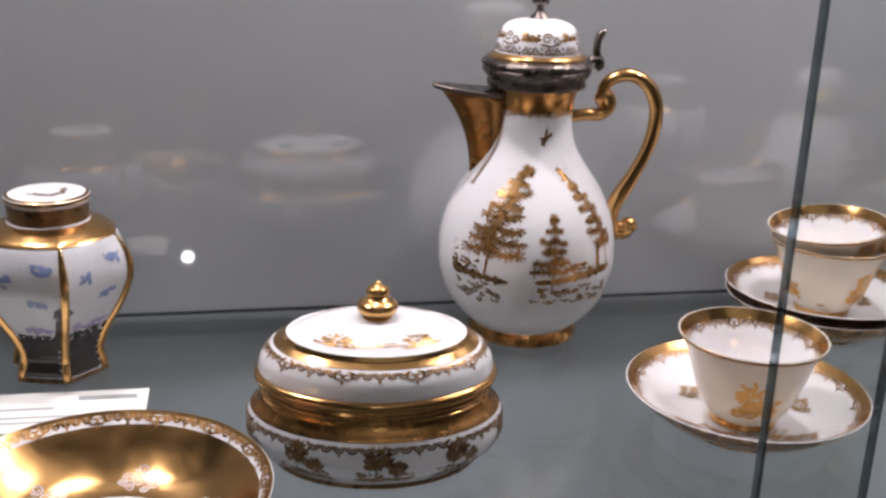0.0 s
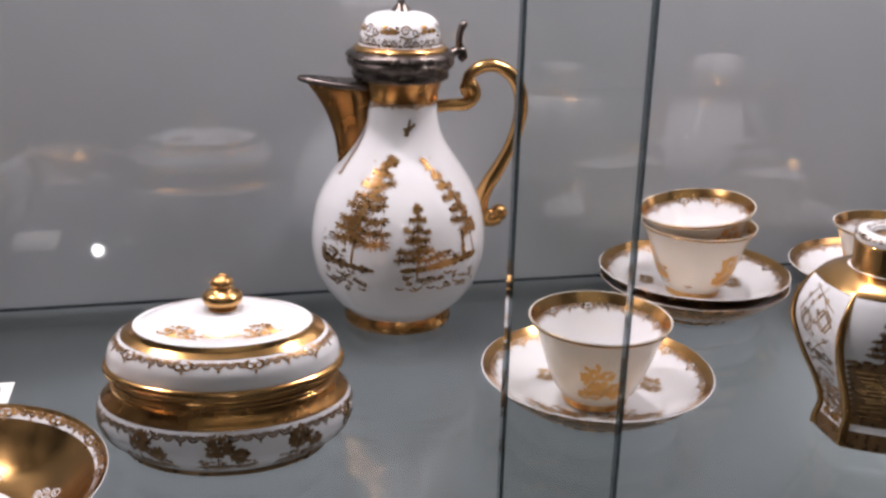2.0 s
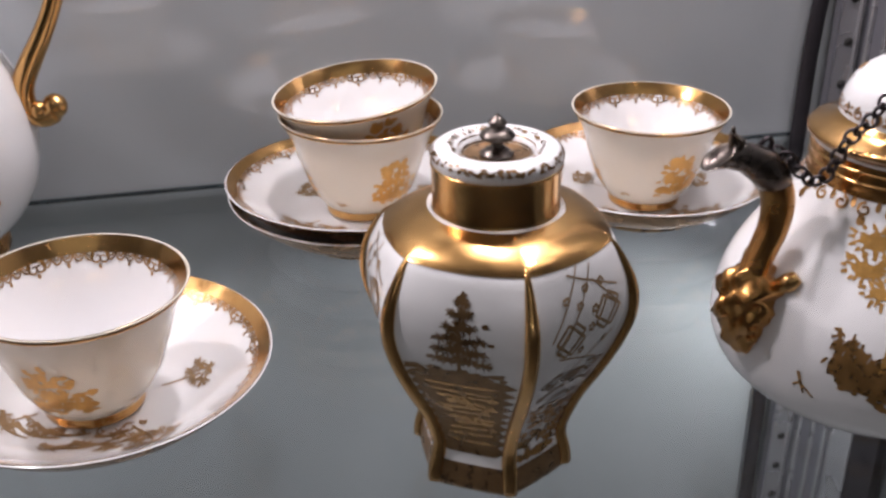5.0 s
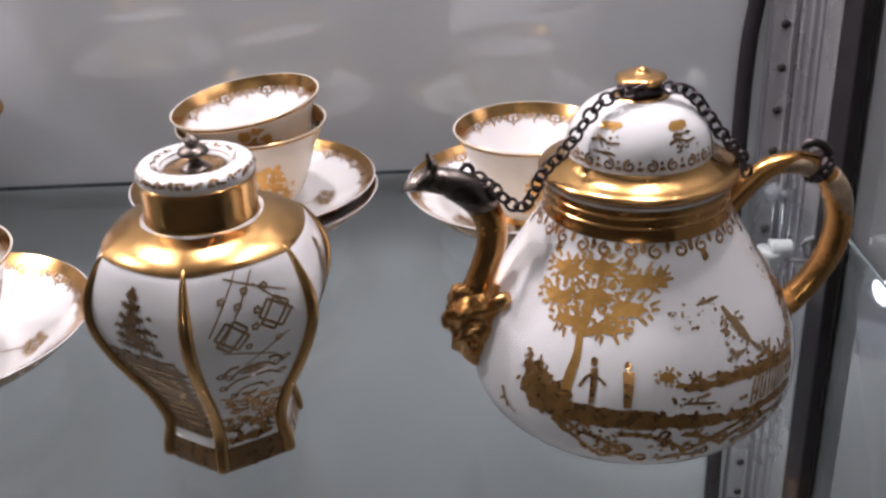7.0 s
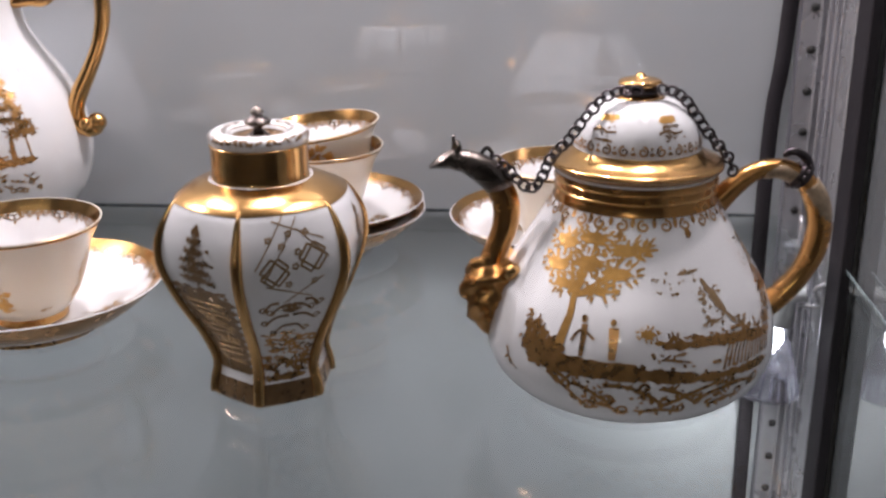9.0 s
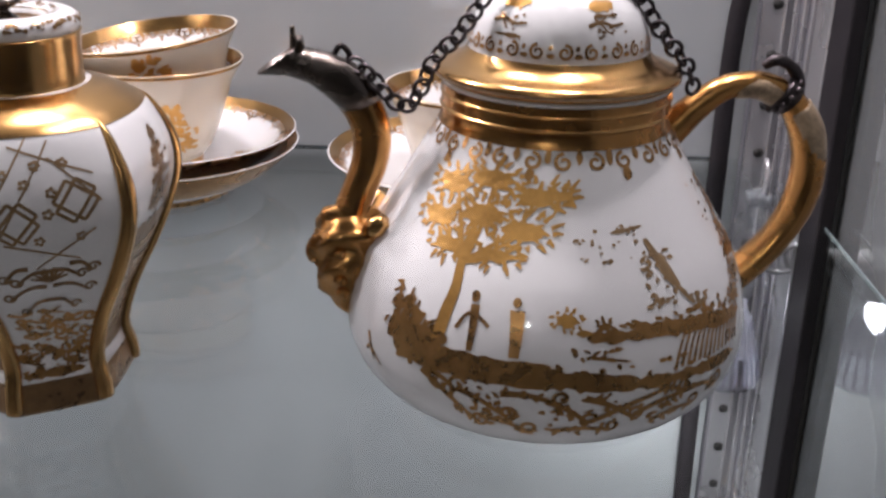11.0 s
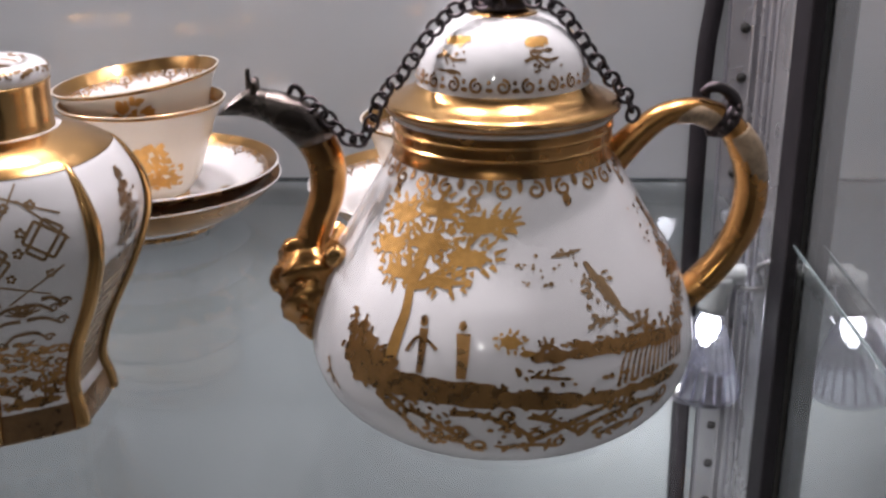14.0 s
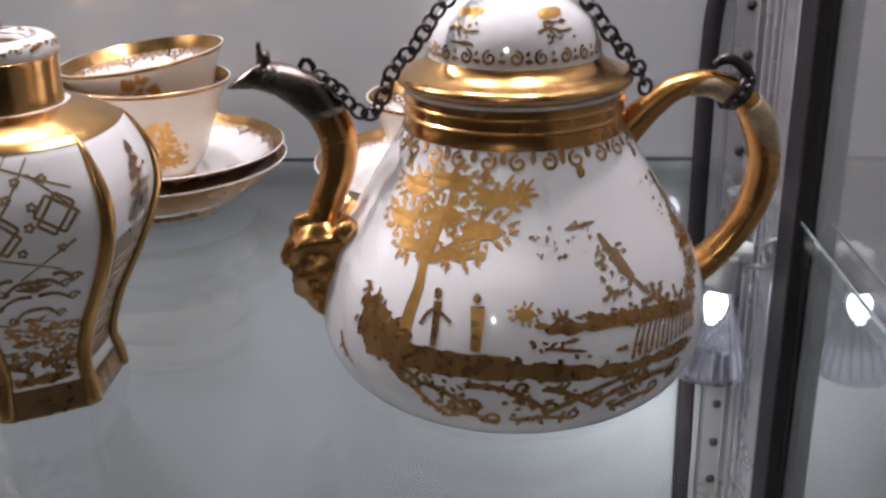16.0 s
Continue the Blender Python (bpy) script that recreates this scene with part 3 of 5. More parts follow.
room_lamp = thing("room_spotlight", (-0.424, -3.15, 2.30), "round museum spotlight hanging from the room ceiling", "lamp")
part("housing", Surface([(0, 120), (20, 120), (46, 100), (50, 20), (48, 5)], 3).mesh(32), RUBBER, room_lamp)
part("disc", ball(0.037, (0, 0.0, -0.03), 1.0), ROOM_LAMP, room_lamp, "bright round lens")
part("rod", tube([(0, 0, 0.118), (0, 0, 0.66)], [0.01, 0.01], 10), RUBBER, room_lamp)


# ---- tea bowls and saucers ----
def bowl_at(m, label, pic=0, high=22):
    b = new("tea_bowl")
    b.empty_display_size = 0.02
    b.matrix_world = m
    tagged(b, label, "cup", "tea bowls")
    outer = Surface([(0, 1.5), (15, 1.5), (15.5, 0), (18.2, 0), (18.6, 3), (19.0, 5), (19.0, 5), (22, 8), (25.5, 14), (28.6, 22), (31.6, 31), (34.6, 40), (38, 46.6), (40, 50.4), (40.2, 51.2), (39.4, 51.1)])
    inner = Surface([(0, 4.5), (14, 5.0), (20, 7.5), (24, 13.5), (27.2, 22), (30.2, 31), (33.2, 40), (36.6, 46.6), (39.4, 51.1)])
    part("outer_wall", outer.mesh(96), CREAM, b, "warm white outside")
    part("inner_wall", inner.mesh(96), PORCELAIN, b, "white glazed inside")
    part("foot_ring", outer.mesh(96, outer.height(0.6, 0.015), outer.height(4.6, 0.02), 0.0002), GOLD, b, "gilded foot ring")
    part("rim_line", outer.mesh(96, outer.s[-1] - 0.0030, outer.s[-1], 0.0002), GOLD, b, "gilded lip")
    part("rim_band", inner.mesh(96, inner.s[-1] - 0.0068, inner.s[-1] - 0.0001, -0.0002), GOLD, b, "broad gilded band inside the lip")
    p = Painter(inner, 0, inner.s[-1] - 0.0070, -0.0003)
    p.lace(54, 0.0003, 0.0031, 0.0007)
    p.done("lace_border", GILT, b, "painted scroll border")
    for k in range(3):
        p = Painter(outer, -125 + 120 * k + pic, outer.height(high, 0.02))
        for j in range(80):
            ang, d = random.uniform(0, 6.28), math.sqrt(random.random())
            p.blob(-0.003 + 0.008 * d * math.cos(ang), 0.005 + 0.010 * d * math.sin(ang), 0.0016, 0.0011, ang, 6, 0.4)
        p.ground(-0.014, 0.013, -0.007, 0.0042, 0.001, 0.5)
        p.scatter(-0.013, 0.012, -0.011, 0.002, 60, 0.0015)
        p.done("landscape", (ORANGE, GILT_PALE, ORANGE)[k], b, "faded gilt landscape")
        p = Painter(outer, -65 + 120 * k + pic, outer.height(11, 0.02))
        p.scatter(-0.003, 0.003, -0.001, 0.0012, 12, 0.0009)
        p.done("sprig", GILT_PALE, b)
    return b


def saucer_at(m, label, turn=0):
    b = new("saucer")
    b.empty_display_size = 0.02
    b.matrix_world = m
    tagged(b, label, "saucer", "saucers")
    under = Surface([(0, 2.5), (30, 2.5), (31, 0), (34, 0), (34.6, 3.5), (34.6, 3.5), (44, 7.5), (54, 15), (61, 22), (66, 27.6), (66.4, 28.4), (65.8, 28.7)])
    top = Surface([(0, 4.5), (26, 5.0), (36, 6.5), (45, 11), (54, 18), (61, 24.5), (65.8, 28.7)])
    part("underside", under.mesh(112), PORCELAIN, b)
    part("dish", top.mesh(112), PORCELAIN, b, "white glazed dish")
    part("foot_line", under.mesh(96, under.height(0.4, 0.031), under.height(3.2, 0.033), 0.0002), GILT, b)
    # Gilt band drawn extra wide, so it also darkens the underside in shade.
    part("rim_line", under.mesh(112, under.s[-1] - 0.0260, under.s[-1], 0.0002), OLD_GOLD, b, "gilded lip and outer band, widened to darken the shaded underside")
    part("rim_band", top.mesh(112, top.s[-1] - 0.0062, top.s[-1], -0.0002), GOLD, b, "broad gilded rim band")
    p = Painter(top, 0, top.s[-1] - 0.0064, -0.0003)
    p.lace(90, 0.0003, 0.0033, 0.0008)
    p.done("lace_border", GILT, b, "painted scroll border")
    for a, u, w in ((-0.036, 0.002, 1.0), (0.034, 0.003, 1.1), (0.078, 0.002, 0.9), (-0.082, 0.000, 0.8)):
        p = Painter(top, turn, 0.037, -0.0003, 0.037)
        p.stroke([(a, u - 0.016), (a + 0.001, u - 0.008), (a, u)], 0.0016, 0.0009)
        for x, y in ((0, 0.004), (-0.006, 0.000), (0.006, 0.001), (-0.003, -0.004), (0.004, -0.004)):
            p.leafage(a + x * w, u + y * w, 0.0034 * w, 0.0020 * w, 0.0026, 0.0011)
        p.done("tree", GILT_PALE, b, "painted sepia tree")
    p = Painter(top, turn, 0.027, -0.0003, 0.029)
    for x, y, x2, y2 in ((-26, 4, -4, -1), (-8, 5, 20, 1), (2, 0, 30, 6), (-22, -2, 8, -5), (10, -3, 27, -1), (-30, 9, -14, 5)):
        p.stroke([(x / 1000, y / 1000), ((x + x2) / 2000, (y + y2) / 2000 + 0.0012), (x2 / 1000, y2 / 1000)], 0.0022, 0.0010)
    for x, y in ((-24, 6), (-15, 1), (-4, 6), (6, 2), (15, 7), (25, 4), (-10, -3), (20, -2)):
        p.leafage(x / 1000, y / 1000, 0.0036, 0.0020, 0.0024, 0.0011)
    p.rocks(-0.030, 0.032, 0.006, 0.012, 14, 0.0012)
    p.done("landscape", GILT_PALE, b, "painted sepia river landscape")
    return b


saucer_at(pose(0.0502, 0.6150, SHELF) @ Matrix.Diagonal((1, 1, 0.84, 1)), "white porcelain saucer with gilded rim under a tea bowl", -112)
bowl_at(pose(0.0489, 0.6125, SHELF + 0.0052, 0, 0, 0), "white and gilt porcelain tea bowl on its saucer", 20)
saucer_at(pose(0.1735, 0.7470, SHELF, 0, 0, 30) @ Matrix.Diagonal((1, 1, 0.84, 1)), "lower saucer of a stacked gilt porcelain pair", 150)
saucer_at(pose(0.1725, 0.7460, SHELF + 0.0068, 0, 1, 75) @ Matrix.Diagonal((1, 1, 0.84, 1)), "upper saucer of a stacked gilt porcelain pair", -180)
bowl_at(pose(0.1745, 0.7490, SHELF + 0.0118, 0, 0, 35), "gilt porcelain tea bowl holding another one", 28)
bowl_at(pose(0.1785, 0.7515, SHELF + 0.0235, 1, -7, 0), "tilted gilt porcelain tea bowl nested in another", 52, 34)
saucer_at(pose(0.3225, 0.7425, SHELF, 0, 0, 55) @ Matrix.Diagonal((1, 1, 0.86, 1)), "white porcelain saucer with gilded rim near the corner", -160)
bowl_at(pose(0.3230, 0.7400, SHELF + 0.0053, 0, 0, 60), "gilt porcelain tea bowl with orange landscape", -10)


# ---- coffee pot ----
def coffee_pot():
    t = thing("coffee_pot", (-0.0368, 0.7690, SHELF), "tall pear-shaped white porcelain coffee pot with gilt landscapes", "coffee pot", turn=-4)
    body = Surface([(0, 2), (30, 2), (34, 0), (36, 0), (36.4, 2.5), (35.6, 6), (34.6, 8.5), (34.6, 8.5), (39, 12), (46, 19), (53, 30), (57, 43), (58.4, 56), (57.4, 70), (54, 84), (48.5, 96), (41.5, 107), (34.5, 117), (29, 126), (25.8, 135), (24.4, 144), (24.4, 153), (25.6, 160), (27.5, 166), (27.5, 168), (24, 168)])
    part("body", body.mesh(128), PORCELAIN, t, "white glazed pear-shaped body")
    band(body, 0.5, 8.3, "foot_band", OLD_GOLD, t, "gilded foot", low=0.033)
    band(body, 152, 166.5, "neck_band", OLD_GOLD, t, "gilded neck band", low=0.1)
    p = Painter(body, 0, body.height(152, 0.1))
    p.lace(30, 0, 0.0020, 0.0008)
    p.done("neck_border", GILT, t, "painted scroll border")
    mount = Surface([(25.5, 165), (30.5, 165.5), (31.5, 168), (31.0, 171), (33.2, 173), (34.4, 174.6), (34.6, 176.6), (33.4, 177.8), (34.4, 179), (34.6, 180.6), (33.5, 182.2), (30.5, 183.6), (28, 184.6), (27, 184.8)])
    part("silver_mount", mount.mesh(96), SILVER, t, "tarnished silver hinge mount")
    beads = [ball(0.0009, (0.0346 * math.cos(a), 0.0346 * math.sin(a), 0.1798), 1.0, 6) for a in [2 * math.pi * k / 72 for k in range(72)]]
    part("beading", merge(*beads), SILVER, t)
    lid = Surface([(30, 182.8), (30.5, 184.6), (28.2, 186.2), (26.6, 187), (26.6, 187), (26.3, 191), (25.4, 195.6), (23.6, 200.4), (20.5, 204), (15, 206.4), (8, 207.5), (0, 208)])
    part("lid", lid.mesh(96), PORCELAIN, t, "domed white lid")
    band(lid, 183.2, 186.8, "lid_band", GOLD, t, "gilded lid band")
    p = Painter(lid, 0, lid.height(187.6))
    for k in range(24):
        c = 2 * math.pi * p.r * k / 24
        p.curl(c, 0.0024, 0.0023, 1 if k % 2 else -1, 1.2, 0.0010, 1.6)
        p.blob(c + 0.0034, 0.0010, 0.0013, 0.0010)
        p.blob(c + 0.0034, 0.0042, 0.0006, 0.0009)
    p.done("lid_border", GILT_DARK, t, "dark scroll border")
    p = Painter(lid, -150, lid.height(194.5), 0.0002, 0.025)
    for k in range(6):
        c = k * 0.0262
        p.curl(c, 0.0035, 0.0034, 1, 1.4, 0.0010)
        p.curl(c + 0.0062, 0.0025, 0.0026, -1, 1.2, 0.0010)
        p.stroke([(c - 0.004, 0.0), (c + 0.002, -0.0012), (c + 0.008, 0.0002)], 0.0012, 0.0007)
    p.done("lid_scrolls", GILT_DARK, t)
    p = Painter(lid, -150, lid.height(195.5), 0.0002, 0.025)
    for k in range(6):
        c = k * 0.0262 + 0.0095
        p.ground(c, c + 0.0135, 0.0012, 0.0024, 0.0006, 0.5)
        p.leafage(c + 0.003, 0.0042, 0.0020, 0.0016, 0.0014, 0.0008)
        p.scatter(c + 0.004, c + 0.012, 0.002, 0.0045, 10, 0.0008)
    p.done("lid_landscape", GILT, t)
    fin = Surface([(0, 207), (6.5, 207.4), (5.5, 209), (3.0, 211.5), (2.4, 214), (4.6, 216), (5.6, 218.5), (4.4, 221), (2.6, 222.2), (3.2, 224), (2.6, 226), (0, 227.2)], 4)
    part("finial", fin.mesh(24), SILVER, t, "small turned silver finial")
    thumb = tube([(0.0335, 0, 0.181), (0.0395, 0, 0.1825), (0.0405, 0, 0.1775), (0.0385, 0, 0.1835), (0.0380, 0, 0.192), (0.0400, 0, 0.1985), (0.0425, 0, 0.1995)], [0.0030, 0.0032, 0.0030, 0.0026, 0.0022, 0.0024, 0.0020], 10, 1.5)
    part("thumb_piece", thumb, SILVER, t, "silver thumb piece and hinge")
    h = tube([(0.022, 0, 0.1455), (0.0330, 0, 0.1470), (0.0430, 0, 0.1475), (0.0490, 0, 0.1535), (0.0465, 0, 0.1600), (0.0425, 0, 0.1585), (0.0430, 0, 0.1535)],
             [0.0042, 0.0040, 0.0044, 0.0046, 0.0044, 0.0036, 0.0024], 14, 1.15)
    part("handle_scroll", h, GOLD, t, "gilded scroll at the handle's root")
    h = tube([(0.0440, 0, 0.1570), (0.0450, 0, 0.1655), (0.0525, 0, 0.1715), (0.0630, 0, 0.1725), (0.0735, 0, 0.1665), (0.0795, 0, 0.1560), (0.0810, 0, 0.1440), (0.0790, 0, 0.1310), (0.0745, 0, 0.1180), (0.0680, 0, 0.1050), (0.0610, 0, 0.0930), (0.0565, 0, 0.0830), (0.0560, 0, 0.0745), (0.0590, 0, 0.0690), (0.0640, 0, 0.0675), (0.0685, 0, 0.0695)],
             [0.0036, 0.0038, 0.0042, 0.0044, 0.0046, 0.0047, 0.0047, 0.0046, 0.0044, 0.0042, 0.0042, 0.0042, 0.0042, 0.0042, 0.0046, 0.0052], 14, 1.2)
    part("handle", h, GOLD, t, "gilded S-scroll handle")
    part("handle_curl", merge(ball(0.0060, (0.0690, 0, 0.0722)), ball(0.0046, (0.0620, -0.0022, 0.0712))), GOLD, t, "gilded curl")
    # spout: a beak whose top edge slopes up to the tip
    bm = bmesh.new()
    rows = []
    for k in range(15):
        f = k / 14
        z = 0.1035 + 0.061 * f
        tip = -(0.0400 + 0.0020 * f + 0.0205 * f ** 2.6)
        root = -0.0225
        wide = 0.0045 + 0.0085 * f
        ring = []
        for j in range(13):
            a = math.pi * (j / 12 - 0.5)
            x = root + (tip - root) * math.cos(a) ** (1.0 - 0.25 * f)
            ring.append(bm.verts.new((x, wide * math.sin(a) * (1 - 0.25 * f * math.cos(a)), z - 0.0045 * f * (1 - math.cos(a)))))
        rows.append(ring)
    for a, b in zip(rows, rows[1:]):
        for j in range(12):
            bm.faces.new((a[j], a[j + 1], b[j + 1], b[j]))
    bmesh.ops.solidify(bm, geom=bm.faces[:], thickness=0.0014)
    part("spout", bm, OLD_GOLD, t, "gilded beak spout")
    lip = [(-0.0225 + (-0.0645 + 0.0225) * max(math.cos(a), 0) ** 0.75, 0.013 * math.sin(a) * (1 - 0.25 * math.cos(a)), 0.1645 - 0.0045 * (1 - math.cos(a)) + 0.0004) for a in [math.pi * (j / 12 - 0.5) for j in range(13)]]
    part("spout_mount", tube(lip, [0.0017], 8, steps=3), SILVER, t, "tarnished silver spout edge")
    lid_flap = bmesh.new()
    vs = [lid_flap.verts.new((x, y, z + 0.0012)) for x, y, z in lip]
    lid_flap.faces.new(vs)
    bmesh.ops.solidify(lid_flap, geom=lid_flap.faces[:], thickness=0.001)
    part("spout_flap", lid_flap, SILVER, t, "silver spout cover")
    p = Painter(body, 180, body.height(104, 0.1), 0.0002, 0.03)
    for side in (-1, 1):
        for k in range(16):
            p.curl(side * (0.010 + 0.0040 * k / 16), 0.002 + 0.0031 * k, 0.0016, side, 1.1, 0.0009, 0)
    p.done("spout_border", GILT, t)
    # landscapes: angles are seen from the front of the case
    s0 = body.height(53, 0.04)
    p = Painter(body, -128, s0, 0.00018, 0.056)
    p.fir(0.0, 0.000, 0.074, 0.052, 0.014, 8, 0.0019, 0.0034)
    p.done("tall_tree", GILT, t, "gilt silhouette of a tall tree")
    p = Painter(body, -85, s0, 0.00018, 0.057)
    p.fir(0.0, -0.004, 0.046, 0.033, 0.001, 6, 0.0013, 0.0028)
    p.done("small_tree", GILT, t, "gilt silhouette of a small tree")
    p = Painter(body, -47, s0, 0.00018, 0.057)
    p.fir(0.006, 0.006, 0.066, 0.026, -0.018, 7, 0.0012, 0.0028)
    p.stroke([(-0.004, 0.006), (-0.0045, 0.016), (-0.004, 0.021)], 0.0032, 0.0016)
    p.blob(-0.004, 0.022, 0.0013, 0.0016)
    p.stroke([(-0.003, 0.018), (0.000, 0.023)], 0.0008)
    p.done("far_tree", GILT, t, "gilt silhouette of a leaning tree and traveller")
    p = Painter(body, -124, s0, 0.00018, 0.057)
    p.ground(-0.030, 0.012, 0.002, 0.0050, -0.003, 0.5)
    p.scatter(-0.030, -0.008, 0.003, 0.010, 40, 0.0013)
    p.scatter(-0.030, -0.012, 0.012, 0.020, 26, 0.0008)
    p.rocks(-0.026, 0.006, -0.003, 0.014, 20, 0.0010)
    p.done("left_bank", GILT_DARK, t, "gilt rocky bank with scrolls")
    p = Painter(body, -84, s0, 0.00018, 0.057)
    p.ground(-0.012, 0.046, 0.000, 0.0032, 0.004, 0.5)
    p.ground(0.008, 0.046, 0.003, 0.0036, 0.002, 0.4)
    p.scatter(0.010, 0.034, 0.004, 0.011, 40, 0.0013)
    p.rocks(-0.012, 0.046, -0.003, 0.012, 30, 0.0010)
    p.done("right_bank", GILT, t, "gilt river bank with scrolls")
    p = Painter(body, -84, body.height(137, 0.1), 0.00018, 0.026)
    p.stroke([(-0.002, -0.005), (0.000, 0.001), (0.001, 0.006)], 0.0030, 0.0008)
    p.stroke([(-0.004, 0.000), (0.000, -0.0004), (0.0045, 0.0025)], 0.0009, 0.0024)
    p.blob(-0.0005, -0.001, 0.0030, 0.0014, 0.6)
    for a, u in ((0.010, -0.020), (-0.018, -0.022), (0.016, -0.010), (-0.012, -0.018), (0.006, -0.028)):
        p.blob(a, u, 0.0008, 0.0004, 0.4)
    p.done("birds", GILT_DARK, t, "painted birds")
    return t


coffee_pot()


# ---- sugar box ----
def sugar_box():
    t = thing("sugar_box", (-0.1590, 0.6130, SHELF), "oval covered porcelain box with gilt bands and knob", "covered box", turn=-6)
    ov = 0.74
    body = Surface([(0, 2), (48, 2), (51, 0), (53, 0), (53.5, 3), (53.5, 3), (58, 6), (63.5, 11), (66.5, 18), (66.5, 24), (64.5, 29), (60.5, 33), (58.5, 35.5), (58.5, 35.5), (58, 40), (58.4, 45), (56, 45)], 5, ov)
    part("body", body.mesh(128), PORCELAIN, t, "bulging white oval body")
    band(body, 0.4, 2.9, "foot_band", GILT_DARK, t, low=0.048, n=128)
    band(body, 29.5, 45, "waist_band", OLD_GOLD, t, "broad gilded waist", low=0.06, n=128)
    for z in (38, 40.5, 43):
        part("waist_groove", Surface([(58.6, z - 0.5), (59.2, z), (58.6, z + 0.5)], 3, ov).mesh(128), GOLD, t)
    lid = Surface([(58, 44.5), (61.2, 45.2), (62, 47), (61, 48.6), (59.6, 49.2), (59.6, 49.2), (60, 51), (58.5, 57), (54.5, 62), (49, 65.2), (47, 66.4), (46.6, 67.6), (45.4, 68.4), (44, 68.2), (41, 69.5), (34, 72.3), (24, 74.5), (12, 75.8), (0, 76)], 5, ov)
    part("lid", lid.mesh(128), PORCELAIN, t, "white domed oval lid")
    band(lid, 45.0, 49.2, "lid_rim", GOLD, t, "gilded lid rim", n=128)
    band(lid, 63.6, 68.3, "lid_band", GOLD, t, "gilded band on the lid", n=128)
    part("knob", Surface([(0, 73.5), (10, 74.2), (8, 75.6), (6.2, 77), (9.4, 79), (10.4, 81.5), (9.4, 84), (6.0, 86), (5.2, 87.2), (6.0, 89), (5.0, 91.6), (2.2, 93), (1.6, 94), (0, 95)], 4).mesh(40), GOLD, t, "gilded turned knob")
    p = Painter(lid, 0, lid.height(62.5), 0.0002, 0.054)
    p.lace(60, 0.0002, 0.0034, 0.0010)
    p.done("lid_border", GILT, t)
    p = Painter(body, 0, body.height(27.5, 0.06), 0.0002, 0.065)
    p.lace(64, 0.0002, 0.0032, 0.0011)
    p.done("body_border", GILT_DARK, t)
    # Gilt sprigs, crowded so they also stand for the shelf's dark reflection.
    for k in range(10):
        p = Painter(body, -160 + 36 * k, body.height(18, 0.05), 0.0002, 0.066)
        p.broadleaf(-0.004, -0.010, 0.019, 0.014, 0.001, 0.0012, 80, 0.001)
        p.broadleaf(0.007, -0.011, 0.014, 0.010, 0.0, 0.0011, 50, 0.0009)
        p.ground(-0.015, 0.016, -0.010, 0.0034, 0, 0.5)
        p.scatter(-0.014, 0.015, -0.014, -0.004, 60, 0.0013)
        p.done("side_landscape", GILT_DARK, t, "dark gilt landscape sprig, massed for the shelf's dark reflection")
    for th in (-125, -55, 125, 55):
        p = Painter(lid, th, lid.height(72.3), 0.0002, 0.03)
        for k in range(50):
            ang, d = random.uniform(0, 6.28), math.sqrt(random.random())
            p.blob(0.0075 * d * math.cos(ang), -0.001 + 0.005 * d * math.sin(ang), 0.0013, 0.0006, ang, 6, 0.3)
        p.ground(-0.010, 0.010, -0.0055, 0.0012, 0, 0.5)
        p.done("lid_landscape", GILT, t, "gilt landscape on the lid")
    p = Painter(lid, -90, lid.height(71.0), 0.0002, 0.034)
    p.ground(-0.013, 0.013, 0.0, 0.0009, 0.0, 0.4)
    p.ground(-0.009, 0.010, 0.0022, 0.0007, 0.0, 0.4)
    p.done("lid_river", GILT, t)
    return t


sugar_box()


